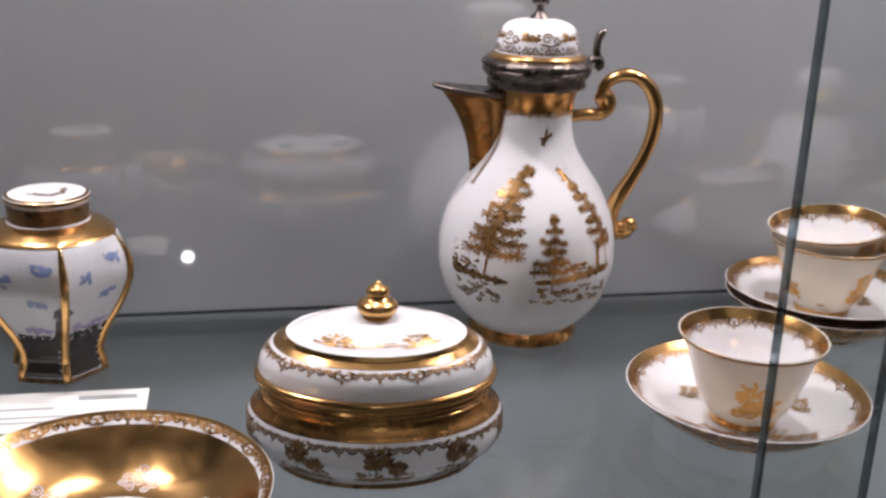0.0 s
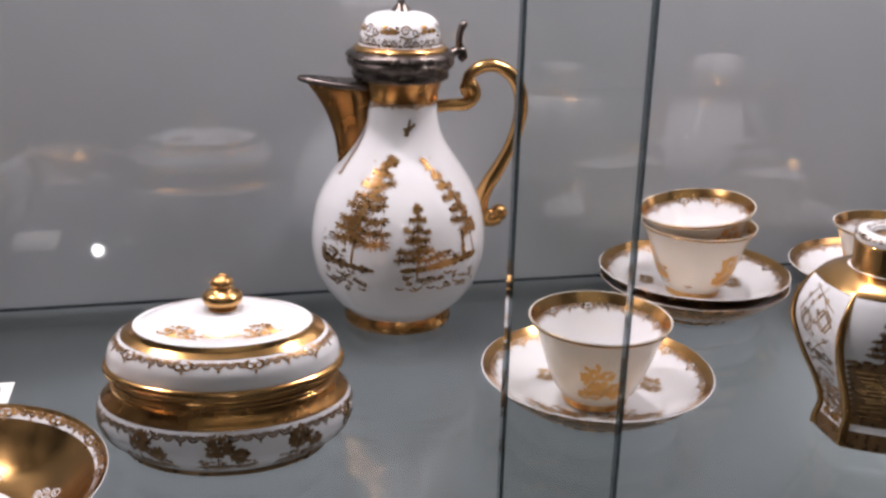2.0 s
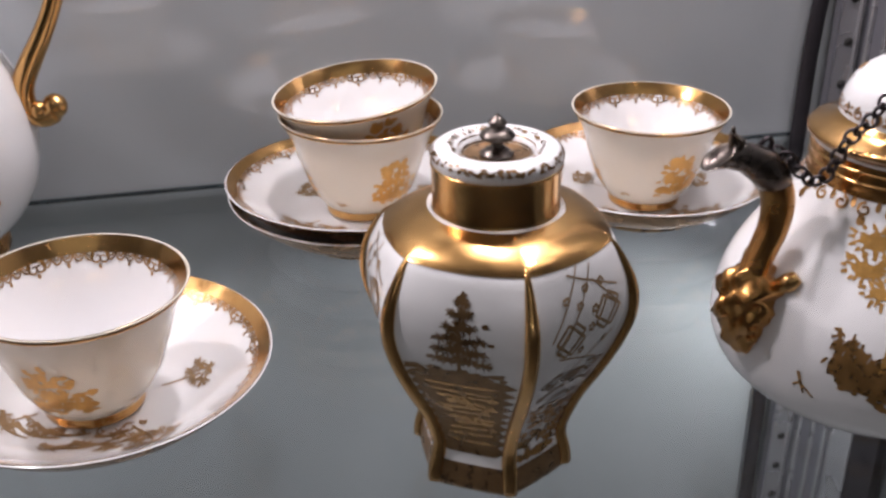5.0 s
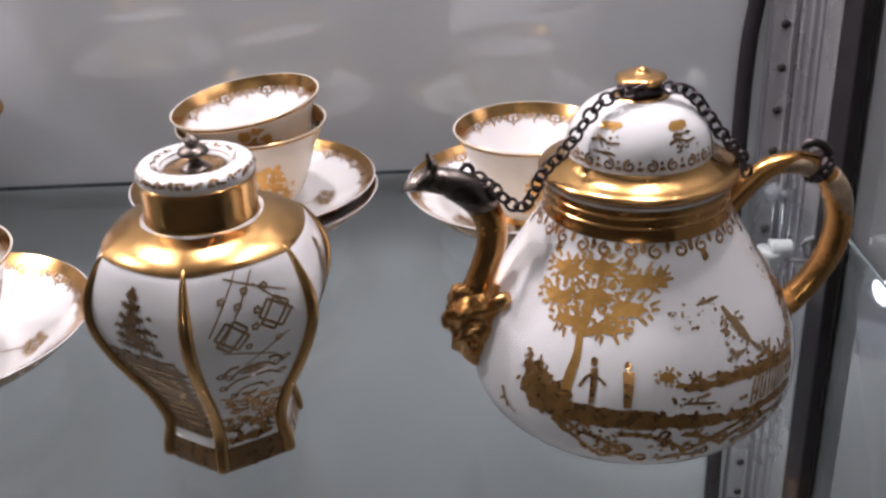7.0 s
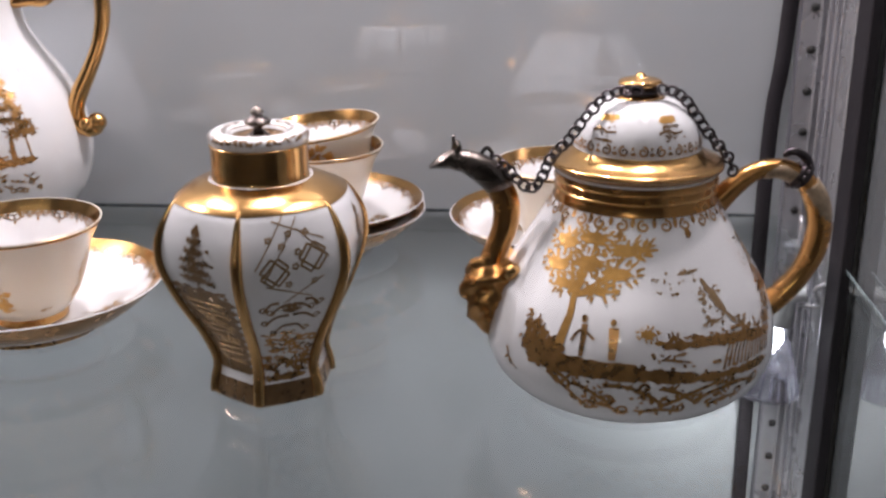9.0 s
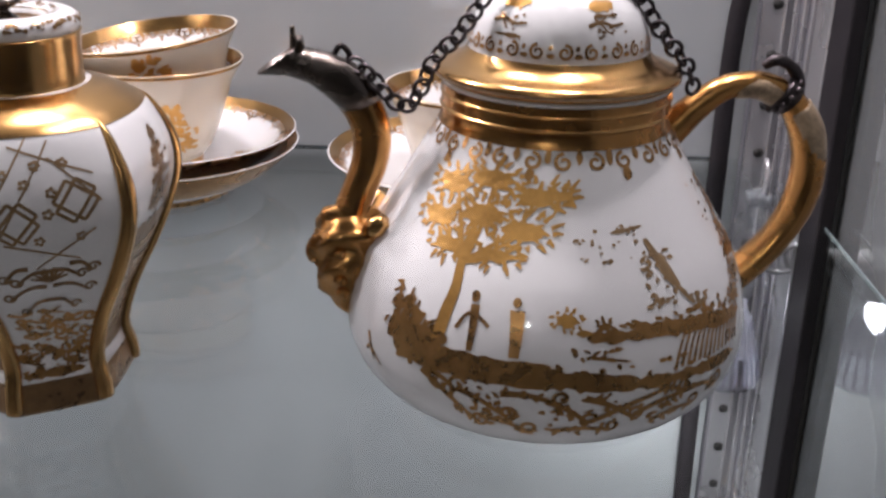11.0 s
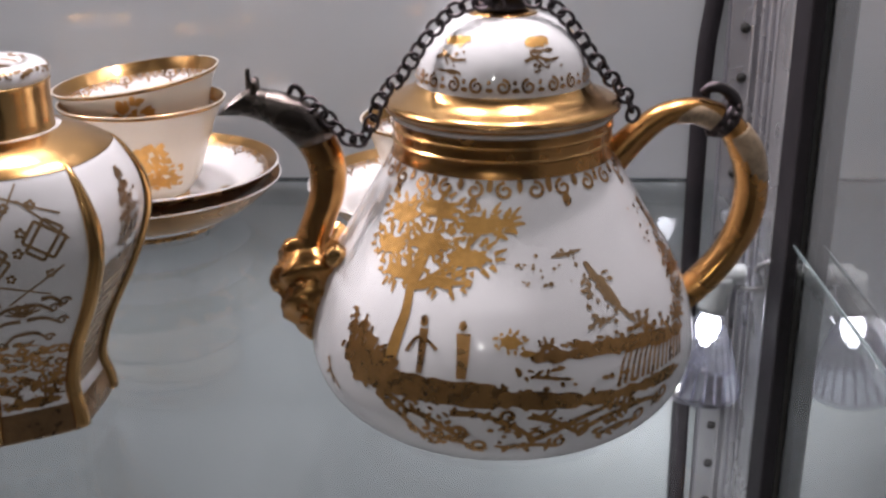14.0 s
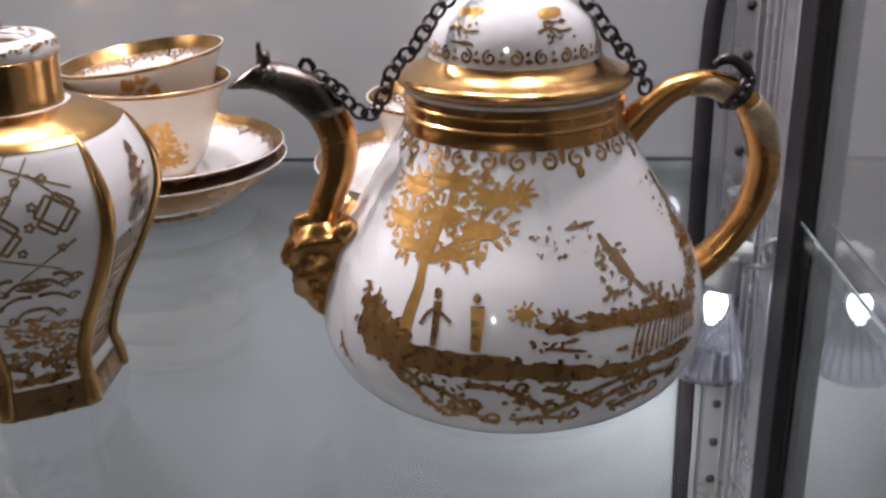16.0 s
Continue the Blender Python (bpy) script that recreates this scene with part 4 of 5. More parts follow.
# ---- hexagonal tea caddies ----
def caddy(at, turn, kind):
    pale = kind == "gilt"
    t = thing("tea_caddy", at, "hexagonal baluster porcelain tea caddy with gilt landscape panels" if pale else "hexagonal porcelain tea caddy with blue and black harbour scenes", "tea caddy", "tea caddies")
    h = 0.0 if pale else -4.0
    prof = [(0, 2), (22, 2), (25, 0), (28, 0), (28.4, 3), (27.6, 8), (26.0, 14), (27.0, 20), (31.5, 31), (38.5, 43), (44.5, 55), (48, 66), (47.4, 76), (43.5, 85), (37, 91.5), (29.5, 95.5), (23, 97.5), (20.4, 98.2), (20, 98.3)]
    body = Surface([(r * (0.957 if z < 90 else 1.0), z * (98 + h) / 98) for r, z in prof], 5, 1.0, 0.86, radians(turn), (0.045, 0.096))
    part("body", body.mesh(132), PORCELAIN if pale else SKY, t, "hexagonal baluster body")
    # gilded ribs along the six edges
    for k in range(6):
        th = radians(turn + 60 * k)
        pts, n = [], 26
        for j in range(n + 1):
            s = body.height(1.5, 0.026) + (body.height(93 + h, 0.03) - body.height(1.5, 0.026)) * j / n
            pts.append(body.at(th, s, -0.0004))
        part("gilt_rib", tube(pts, [0.0027 - 0.00001 * j for j in range(n - 5)] + [0.0023, 0.0020, 0.0017, 0.0014, 0.0010, 0.0006], 8, 1.0, True, 2, Vector((-math.sin(th), math.cos(th), 0))), GOLD, t, "gilded edge rib")
    band(body, 90.5 + h, 97.6 + h, "shoulder_band", GOLD, t, "gilded shoulder", low=0.05, n=132)
    band(body, 0.5, 10.0 if pale else 3.5, "foot_band", GILT_DARK, t, "dark gilt foot", low=0.024, n=132)
    zc = 97.5 + h
    if pale:
        collar = Surface([(19, zc), (21.6, zc + 0.4), (20.6, zc + 1.6), (20.8, zc + 14), (21.2, zc + 15), (20.6, zc + 15.6)], 4)
        part("lid_collar", collar.mesh(72), GOLD, t, "gilded cylindrical collar")
        lid = Surface([(20.6, zc + 15.2), (21.2, zc + 17), (20.8, zc + 19.2), (18.4, zc + 20.8), (14.8, zc + 20.8), (12.0, zc + 19.4), (10.8, zc + 17.6), (10, zc + 16.8), (0, zc + 16.5)], 5)
        part("lid", lid.mesh(72), PORCELAIN, t, "white ring-shaped lid top")
        part("lid_hollow", Surface([(12.4, zc + 19.9), (10.9, zc + 17.9), (9.8, zc + 17.2), (0, zc + 17)], 4).mesh(48), GILT_DARK, t, "dark gilt hollow")
        p = Painter(lid, 0, lid.height(zc + 19.6), 0.0002)
        p.scatter(0, 0.128, -0.0016, 0.0006, 190, 0.0008)
        p.scatter(0, 0.128, 0.0052, 0.0072, 150, 0.0007)
        p.done("lid_ornament", GILT_DARK, t)
        fin = Surface([(0, zc + 17), (5.5, zc + 17.4), (4.0, zc + 19), (2.2, zc + 20.4), (2.2, zc + 21.4), (5.2, zc + 23), (5.6, zc + 24), (4.2, zc + 25.4), (2.4, zc + 26.4), (3.0, zc + 28), (1.8, zc + 29.4), (1.0, zc + 30), (0, zc + 31)], 4)
        part("finial", fin.mesh(24), SILVER, t, "small turned dark finial")
    else:
        lid = Surface([(20, zc), (23.2, zc + 0.3), (22.4, zc + 2), (22.6, zc + 11), (23.6, zc + 12), (23.6, zc + 14.6), (22.4, zc + 15.6), (18, zc + 16.2), (0, zc + 16.4)], 4)
        part("lid", lid.mesh(72), PORCELAIN, t, "round flat white cap")
        part("lid_collar", lid.mesh(72, lid.height(zc + 1.5), lid.height(zc + 11), 0.0002), GILT_DARK, t, "dark gilded collar")
        part("lid_band", lid.mesh(72, lid.height(zc + 13.2), lid.height(zc + 15.95), 0.0002), GOLD, t, "gilded cap edge")
        p = Painter(lid, -60, lid.s[-1] - 0.009, 0.0002, 0.009)
        p.ground(-0.012, 0.014, 0.0, 0.002, 0, 0.6)
        p.scatter(-0.016, 0.018, -0.003, 0.003, 40, 0.0010)
        p.done("lid_scene", GILT_DARK, t)
    for k in range(6):
        th = turn + 30 + 60 * k
        if pale and k % 2 == 1:
            p = Painter(body, th, body.height(57, 0.03), 0.0002, 0.044)
            p.fir(0.0, -0.001, 0.030, 0.026, 0.001, 6, 0.0018, 0.0024)
            p.ground(-0.012, 0.012, -0.001, 0.0032, 0.0, 0.5)
            p.blob(0.009, 0.020, 0.0012, 0.0009)
            p.blob(0.011, 0.014, 0.0012, 0.0007)
            p.done("panel_tree", GILT_DARK, t, "dark gilt tree silhouette")
            # Gilt shore, filled solid to carry the shade below the bulge too.
            p = Painter(body, th, body.height(34, 0.03), 0.00012, 0.034)
            for q in range(10):
                p.ground(-0.0155, 0.0155, -0.019 + 0.0045 * q, 0.0050, 0.0, 0.04)
            p.scatter(-0.015, 0.015, 0.020, 0.027, 60, 0.0018)
            p.done("panel_shore_shade", GILT_DARK, t, "dark gilt shore and water with the shade below the bulge")
            # Gilt water and scrolls; the level gold lines also draw the bulge's glints.
            p = Painter(body, th, body.height(40, 0.03), 0.0003, 0.038)
            for j in range(11):
                p.ground(-0.013 + 0.0012 * (j % 3) + 0.005 * (j % 4 == 3), 0.013 - 0.0016 * (j % 2), 0.012 - 0.0034 * j, 0.0011, random.uniform(-0.0015, 0.0015), 0.7)
            p.rocks(-0.011, 0.011, 0.006, 0.016, 16, 0.0009)
            p.done("panel_water_glints", GOLD, t, "bright gilt water and scrolls with drawn glints")
        elif pale:
            p = Painter(body, th, body.height(72, 0.03), 0.0002, 0.044)
            for line in ([(-0.016, -0.002), (-0.002, 0.021)], [(-0.013, -0.008), (0.004, 0.019)], [(0.016, 0.000), (0.003, 0.014)], [(-0.008, 0.018), (0.015, 0.008)], [(-0.012, -0.010), (0.010, -0.018)], [(0.014, -0.008), (-0.004, -0.020)]):
                p.stroke([line[0], tuple((Vector(line[0]) + Vector(line[1])) / 2), line[1]], 0.0007, 0.0006, 2)
            for a, u, w in ((-0.008, -0.004, 0.85), (0.009, 0.001, 0.95)):
                for ex, ey in ((0.0056, 0.0030), (0.0036, 0.0052)):
                    c, d = math.cos(w), math.sin(w)
                    ring = [(a + c * x * ex - d * y * ey, u + d * x * ex + c * y * ey) for x, y in ((-1, -1), (1, -1), (1, 1), (-1, 1), (-1, -1))]
                    for e, g in zip(ring, ring[1:]):
                        p.stroke([e, tuple((Vector(e) + Vector(g)) / 2), g], 0.0010, 0.0010, 2)
            for a, u in ((-0.001, 0.012), (0.0025, 0.004), (-0.0045, 0.007), (-0.010, 0.010), (0.001, -0.002), (0.007, 0.012), (0.010, -0.010), (-0.002, -0.010)):
                for j in range(5):
                    p.blob(a + 0.0011 * math.cos(1.26 * j), u + 0.0011 * math.sin(1.26 * j), 0.0007, 0.0006)
            p.done("panel_lattice", GILT_PALE, t, "gilt lattice ornament")
            p = Painter(body, th, body.height(46, 0.03), 0.0002, 0.040)
            for side in (-1, 1):
                for x, y, x2, y2 in ((0.0, 0.006, 0.010, 0.002), (0.001, 0.000, 0.013, -0.004), (0.0, -0.006, 0.009, -0.011), (0.006, 0.008, 0.013, 0.004)):
                    p.stroke([(side * x, y), (side * (x + x2) / 2, (y + y2) / 2 + 0.0018), (side * x2, y2)], 0.0018, 0.0009)
                    p.curl(side * x2, y2 + 0.0012, 0.0020, side, 1.2, 0.0009)
                for j in range(4):
                    p.stroke([(0, 0.002), (side * (0.0015 + 0.0014 * j), 0.0075 - 0.0012 * j)], 0.0015, 0.0006)
            p.done("panel_palmette", GILT_DARK, t, "dark gilt palmettes")
            # Scrolls and dots packed densely to put the lower panel's shade into the pattern.
            p = Painter(body, th, body.height(24, 0.03), 0.0002, 0.030)
            p.rocks(-0.012, 0.012, 0.014, 0.026, 44, 0.0012)
            p.scatter(-0.012, 0.012, -0.014, 0.010, 70, 0.0012)
            p.ground(-0.011, 0.011, -0.012, 0.0030, 0, 0.4)
            p.done("panel_scrolls", GILT, t, "gilt scrolls, set dense to darken the shaded foot of the panel")
        else:
            p = Painter(body, th, body.height(22, 0.03), 0.0002, 0.032)
            for q in range(6):
                p.ground(-0.0145, 0.0145, -0.016 + 0.0042 * q, 0.0048, 0.0, 0.08)
            p.scatter(-0.014, 0.014, 0.002, 0.012, 70, 0.0022)
            if k % 2:
                p.stroke([(0.012, 0.0), (0.014, 0.014), (0.0145, 0.026)], 0.006, 0.004)
                p.blob(0.016, 0.031, 0.0048, 0.0045)
            p.done("dark_shore", GREEN_DARK, t, "dark painted shore")
            p = Painter(body, th, body.height(38, 0.03), 0.0002, 0.04)
            p.scatter(-0.013, 0.013, -0.004, 0.000, 16, 0.0026)
            p.done("hills", VIOLET, t, "violet painted hills")
            p = Painter(body, th, body.height(56, 0.03), 0.0002, 0.046)
            p.scatter(0.002, 0.013, -0.002, 0.002, 10, 0.0024)
            p.scatter(0.006, 0.016, 0.018, 0.023, 12, 0.0024)
            p.scatter(-0.014, -0.007, 0.010, 0.016, 8, 0.0020)
            p.done("blue_clouds", BLUE, t, "blue painted clouds")
            p = Painter(body, th, body.height(75, 0.03), 0.0002, 0.046)
            p.scatter(-0.010, 0.008, 0.0, 0.006, 10, 0.0005)
            p.done("birds", GREEN_DARK, t)
    return t


caddy((0.1888, 0.5562, SHELF), -91, "gilt")
caddy((-0.3320, 0.7395, SHELF), -75, "blue")


# ---- gold dish and label ----
def gold_dish():
    t = thing("gilt_dish", (-0.2875, 0.5430, SHELF), "round porcelain dish gilded inside with a flower medallion", "dish")
    under = Surface([(0, 2), (34, 2), (36, 0), (39, 0), (40, 4), (52, 11), (64, 21), (71.5, 29.4), (72.6, 30.4), (72, 30.8)])
    top = Surface([(0, 4.5), (30, 5), (44, 8), (56, 16), (66, 25.5), (72, 30.8)])
    part("underside", under.mesh(112), PORCELAIN, t)
    part("gilt_inside", top.mesh(112), GOLD, t, "burnished gold inside")
    part("rim_line", under.mesh(112, under.s[-1] - 0.0018, under.s[-1], 0.0002), GOLD, t)
    part("white_border", top.mesh(112, top.s[-1] - 0.0075, top.s[-1] - 0.0022, -0.0002), PORCELAIN, t, "white zigzag border")
    p = Painter(top, 0, top.s[-1] - 0.0048, -0.0004, 0.068)
    p.lace(88, 0.0028, 0.0034, 0.0012)
    p.done("zigzag", GILT, t, "gilt zigzag border")
    part("medallion", top.mesh(64, 0.0, 0.0330, -0.0003), PORCELAIN, t, "white round medallion")
    part("medallion_ring", top.mesh(64, 0.0326, 0.0338, -0.0006), GOLD, t)
    p = Painter(top, 0, 0.010, -0.0005, 0.012)
    p.scatter(0, 0.0754, -0.004, 0.016, 170, 0.0021)
    p.done("flower", RED, t, "red painted flower")
    p = Painter(top, 40, 0.017, -0.0006, 0.017)
    p.scatter(0, 0.06, -0.002, 0.003, 30, 0.0012)
    p.done("leaves", GREEN_DARK, t)
    for k in range(6):
        p = Painter(top, 60 * k + 15, 0.044, -0.0004, 0.042)
        for a, u, r in ((0, 0, 0.0034), (0.005, 0.001, 0.003), (-0.005, 0.001, 0.003), (0.0, 0.006, 0.003), (0.008, -0.002, 0.0022), (-0.008, -0.002, 0.0022), (0.004, -0.005, 0.0026), (-0.004, -0.005, 0.0026)):
            p.curl(a, u, r, 1 if a > 0 else -1, 1.5, 0.0007)
        p.done("scroll_ornament", PORCELAIN, t, "white scroll ornament")
    return t


gold_dish()

label = thing("label_card", (-0.345, 0.680, SHELF), "small white printed label card lying on the glass", "label card", turn=-1)
part("card", box((-0.065, -0.024, 0.0001), (0.066, 0.0235, 0.0007)), PAPER, label, smooth=False)
for k, (x0, x1, y0, y1) in enumerate([(0.028, 0.060, 0.0115, 0.0165), (-0.060, 0.016, 0.002, 0.0042), (-0.060, 0.052, -0.008, -0.0062), (-0.060, 0.040, -0.014, -0.0122)]):
    part("print_bar", box((x0, y0, 0.0007), (x1, y1, 0.0009)), INK, label, "unreadable grey print", smooth=False)


# ---- teapot ----
def loft(rings, n=20):
    """A skin over oval rings in the upright plane: centre (x, z), half axis (x, z) and half width along y."""
    bm = bmesh.new()
    rows = []
    for (cx, cz), (ex, ez), wide in rings:
        rows.append([bm.verts.new(((cx + ex * math.cos(w)) / 1000, wide * math.sin(w) / 1000, (cz + ez * math.cos(w)) / 1000)) for w in [2 * math.pi * k / n for k in range(n)]])
    for a, b in zip(rows, rows[1:]):
        for k in range(n):
            bm.faces.new((a[k], a[(k + 1) % n], b[(k + 1) % n], b[k]))
    bm.faces.new(rows[0])
    bm.faces.new(rows[-1])
    return bm


def teapot():
    t = thing("teapot", (0.349, 0.5705, SHELF), "globular white porcelain teapot with gilt landscape and chained lid", "teapot", turn=8.0)
    body = Surface([(0, 1.5), (36, 1.5), (39, 0), (42, 0), (44.5, 0.8), (49, 2.6), (55, 6.6), (60, 12.5), (63.0, 20), (63.6, 27), (62.4, 36), (59.6, 45), (55.4, 54), (50.2, 62.5), (45.2, 70.5), (41.0, 77.5), (37.6, 83.2), (35.2, 87.5), (34.2, 91), (34.4, 98.5), (34.4, 100.5), (29, 100.5)])
    part("body", body.mesh(136), PORCELAIN, t, "white globular body")
    band(body, 0.2, 1.8, "foot_line", GOLD, t, low=0.040)
    band(body, 87.6, 99.5, "neck_band", OLD_GOLD, t, "gilded neck band", low=0.08)
    for z in (92.5, 96.5):
        part("neck_groove", Surface([(34.4, z - 0.7), (35.0, z), (34.4, z + 0.7)], 3).mesh(96), GOLD, t)
    p = Painter(body, 0, body.height(87.4, 0.08), 0.0002, 0.036)
    for k in range(26):
        a = 2 * math.pi * 0.036 * k / 26
        p.curl(a, -0.0030, 0.0026, 1 if k % 2 else -1, 1.2, 0.0011, 1.6)
        p.blob(a + 0.0043, -0.0014, 0.0010, 0.0022)
        if k % 3 == 0:
            p.blob(a, -0.0068, 0.0013, 0.0020)
    p.done("neck_border", GILT, t, "painted scroll border")
    lid = Surface([(29, 100.3), (33.6, 100.6), (36.0, 101.6), (36.6, 102.9), (35.6, 104.1), (31.5, 105.6), (28.6, 107.4), (27.2, 109), (26.8, 110), (26.8, 110), (26.7, 113), (25.2, 118.5), (22.4, 123.2), (18, 127.2), (13, 129.6), (8, 130.6), (0, 131)])
    part("lid", lid.mesh(104), PORCELAIN, t, "domed white lid")
    part("lid_flange", lid.mesh(104, 0.001, lid.height(109.7, 0.01), 0.0002), GOLD, t, "wide gilded lid flange")
    part("flange_wear", lid.mesh(104, lid.height(102.2, 0.004), lid.height(102.9, 0.004), 0.0004), WORN, t, "worn pale edge of the flange")
    p = Painter(lid, 0, lid.height(110.8), 0.0002)
    for k in range(22):
        a = 2 * math.pi * p.r * k / 22
        p.curl(a, 0.0022, 0.0022, 1 if k % 2 else -1, 1.3, 0.0009, 1.6)
        p.blob(a + 0.0038, 0.0012, 0.0012, 0.0007)
        p.blob(a + 0.0036, 0.0034, 0.0006, 0.0008)
    p.done("lid_border", GILT, t)
    for k, th in enumerate((-135, -68, 0, 60, 130)):
        p = Painter(lid, th, lid.height(117), 0.0002, 0.026)
        p.ground(-0.006, 0.004, 0.0088, 0.0034, 0.001, 0.3)
        p.scatter(-0.003, 0.004, 0.0075, 0.0105, 14, 0.0010)
        p.done("lid_landscape", ORANGE, t, "small gilt landscape")
        p = Painter(lid, th, lid.height(117), 0.0002, 0.026)
        p.stroke([(-0.007, 0.0030), (-0.003, 0.0042), (0.001, 0.0030), (0.005, 0.0034)], 0.0012, 0.0007)
        p.stroke([(-0.005, 0.0055), (-0.003, 0.0035), (-0.001, 0.0012)], 0.0009, 0.0005)
        p.ground(-0.005, 0.004, 0.0060 if k % 2 else -0.0005, 0.0011, 0.0, 0.5)
        p.scatter(-0.006, 0.006, -0.001, 0.006, 10, 0.0007)
        p.done("lid_sprig", GILT_DARK, t)
    knob = Surface([(0, 130), (9.8, 130), (9.6, 131.0), (6.5, 132), (6, 134.3), (8.6, 135.3), (9.2, 136.6), (7.8, 137.8), (3, 138.8), (1.8, 140.0), (0, 140.8)], 4)
    part("knob", knob.mesh(40), GOLD, t, "gilded button knob")
    part("knob_collar", Surface([(6.0, 131.4), (8.6, 132.4), (8.2, 134.2), (6.0, 135)], 3).mesh(32), CHAIN, t, "dark chain collar")
    # spout
    sp = tube([(-0.0560, 0, 0.0360), (-0.0600, 0, 0.0470), (-0.0622, 0, 0.0560), (-0.0598, 0, 0.0645), (-0.0562, 0, 0.0745), (-0.0556, 0, 0.0838), (-0.0580, 0, 0.0910), (-0.0615, 0, 0.0962)],
              [0.0085, 0.0085, 0.0078, 0.0060, 0.0053, 0.0056, 0.0060, 0.0060], 18)
    part("spout", sp, OLD_GOLD, t, "gilded curved spout")
    tip = loft([((-58.6, 92.6), (-6.1, -2.0), 6.2), ((-60.6, 95.6), (-6.0, -3.0), 6.3), ((-65.0, 100.0), (-4.5, -4.8), 6.0), ((-71.0, 103.4), (-3.2, -4.5), 5.4), ((-77.2, 105.2), (-3.3, -4.1), 5.0), ((-82.6, 105.4), (-5.5, -4.0), 4.9), ((-83.0, 105.5), (-5.7, -4.1), 5.1), ((-83.4, 105.7), (-5.5, -3.9), 4.9), ((-83.2, 105.5), (-4.4, -3.2), 4.0), ((-81.8, 104.8), (-3.2, -2.4), 3.0)])
    tip = part("spout_mount", tip, SILVER, t, "tarnished silver beak-shaped spout mount")
    part("spout_pin", tube([(-0.0782, 0, 0.1085), (-0.0784, 0, 0.1155)], [0.0011, 0.0007], 8), SILVER, t)
    crest = [tube([(-0.0760 - 0.0004 * abs(k), 0.0012 * k, 0.1085), (-0.0762, 0.0015 * k, 0.1112), (-0.0772, 0.0017 * k, 0.1122 - 0.0003 * abs(k))], [0.0012, 0.0010, 0.0007], 8) for k in (-2, -1, 0, 1, 2)]
    part("pin_scroll", merge(*crest), SILVER, t, "small silver crest")
    core = ball(1.0, (0, 0, 0), 1.0, 56)
    for v in core.verts:
        x, y, z = v.co
        fold = 0.10 * math.sin(9 * z + 5 * y) + 0.09 * math.sin(14 * y + 4 * z) * math.cos(7 * z) + 0.05 * math.sin(23 * z + 17 * y + 6 * x)
        wide = 0.0108 * (1.0 + 0.25 * z) * (1 + fold)
        v.co = Vector((-0.0622 + x * wide * 1.08, y * wide, 0.0425 + z * 0.0185 * (1 + 0.3 * fold)))
    mask = [core]
    for sgn in (-1, 1):
        for k in range(5):
            mask.append(ball(0.0023, (-0.0650 - 0.0008 * (k % 2), sgn * (0.0092 - 0.0005 * abs(k - 2)), 0.0345 + 0.0044 * k), 0.8, 10))
    mask.append(ball(0.0030, (-0.0735, 0, 0.0455), 1.4, 12))
    part("spout_mask", merge(*mask), OLD_GOLD, t, "moulded gilt mask ornament at the spout's root")
    for sgn in (-1, 1):
        part("spout_leaf", tube([(-0.0570, sgn * 0.0080, 0.0545), (-0.0545, sgn * 0.0110, 0.0575), (-0.0525, sgn * 0.0125, 0.0600)], [0.0026, 0.0036, 0.0024], 12), GOLD, t)
    # handle
    hd = tube([(0.0320, 0, 0.0790), (0.0385, 0, 0.0855), (0.0450, 0, 0.0915), (0.0530, 0, 0.0968), (0.0640, 0, 0.0980), (0.0735, 0, 0.0932), (0.0802, 0, 0.0835), (0.0834, 0, 0.0715), (0.0820, 0, 0.0595), (0.0768, 0, 0.0485), (0.0690, 0, 0.0390), (0.0600, 0, 0.0310), (0.0545, 0, 0.0270)],
              [0.0062, 0.0052, 0.0044, 0.0039, 0.0038, 0.0044, 0.0051, 0.0054, 0.0053, 0.0050, 0.0050, 0.0050, 0.0052], 18, 1.15)
    part("handle", hd, OLD_GOLD, t, "worn gilded loop handle")
    part("worn_patch", tube([(0.0560, -0.0006, 0.0966), (0.0630, -0.0008, 0.0972), (0.0700, -0.0006, 0.0944)], [0.0032, 0.0039, 0.0041], 18, 1.12), WORN, t, "worn pale patch on the handle")
    part("worn_back", tube([(0.0765, -0.0002, 0.0905), (0.0812, -0.0004, 0.0830), (0.0836, -0.0004, 0.0740)], [0.0048, 0.0053, 0.0050], 18, 1.12), WORN, t, "worn brown patch on the handle")
    part("handle_ring", merge(tube([(0.0700, 0, 0.0962), (0.0738, 0, 0.0932)], [0.0058, 0.0060], 18, 1.1), *[ball(0.0013, (0.0719 + 0.0042 * math.cos(w), 0.0066 * math.sin(w), 0.0947 + 0.0046 * math.cos(w)), 1.0, 8) for w in [2 * math.pi * k / 12 for k in range(12)]]), CHAIN, t, "dark band round the handle")
    part("ring_tab", tube([(0.0640, -0.001, 0.1035), (0.0668, -0.002, 0.1056), (0.0705, -0.002, 0.1048), (0.0745, -0.001, 0.1015), (0.0768, -0.001, 0.0965)], [0.0013, 0.0019, 0.0017, 0.0021, 0.0016], 8), CHAIN, t)
    # chain links
    bm = bmesh.new()
    seg, sub = 16, 6
    R, r = 0.0023, 0.00066
    ring = [[bm.verts.new(((R * 1.15 + r * math.cos(2 * math.pi * j / sub)) * math.cos(2 * math.pi * k / seg), (R * 0.95 + r * math.cos(2 * math.pi * j / sub)) * math.sin(2 * math.pi * k / seg), r * math.sin(2 * math.pi * j / sub))) for j in range(sub)] for k in range(seg)]
    for k in range(seg):
        for j in range(sub):
            bm.faces.new((ring[k][j], ring[(k + 1) % seg][j], ring[(k + 1) % seg][(j + 1) % sub], ring[k][(j + 1) % sub]))
    link = None
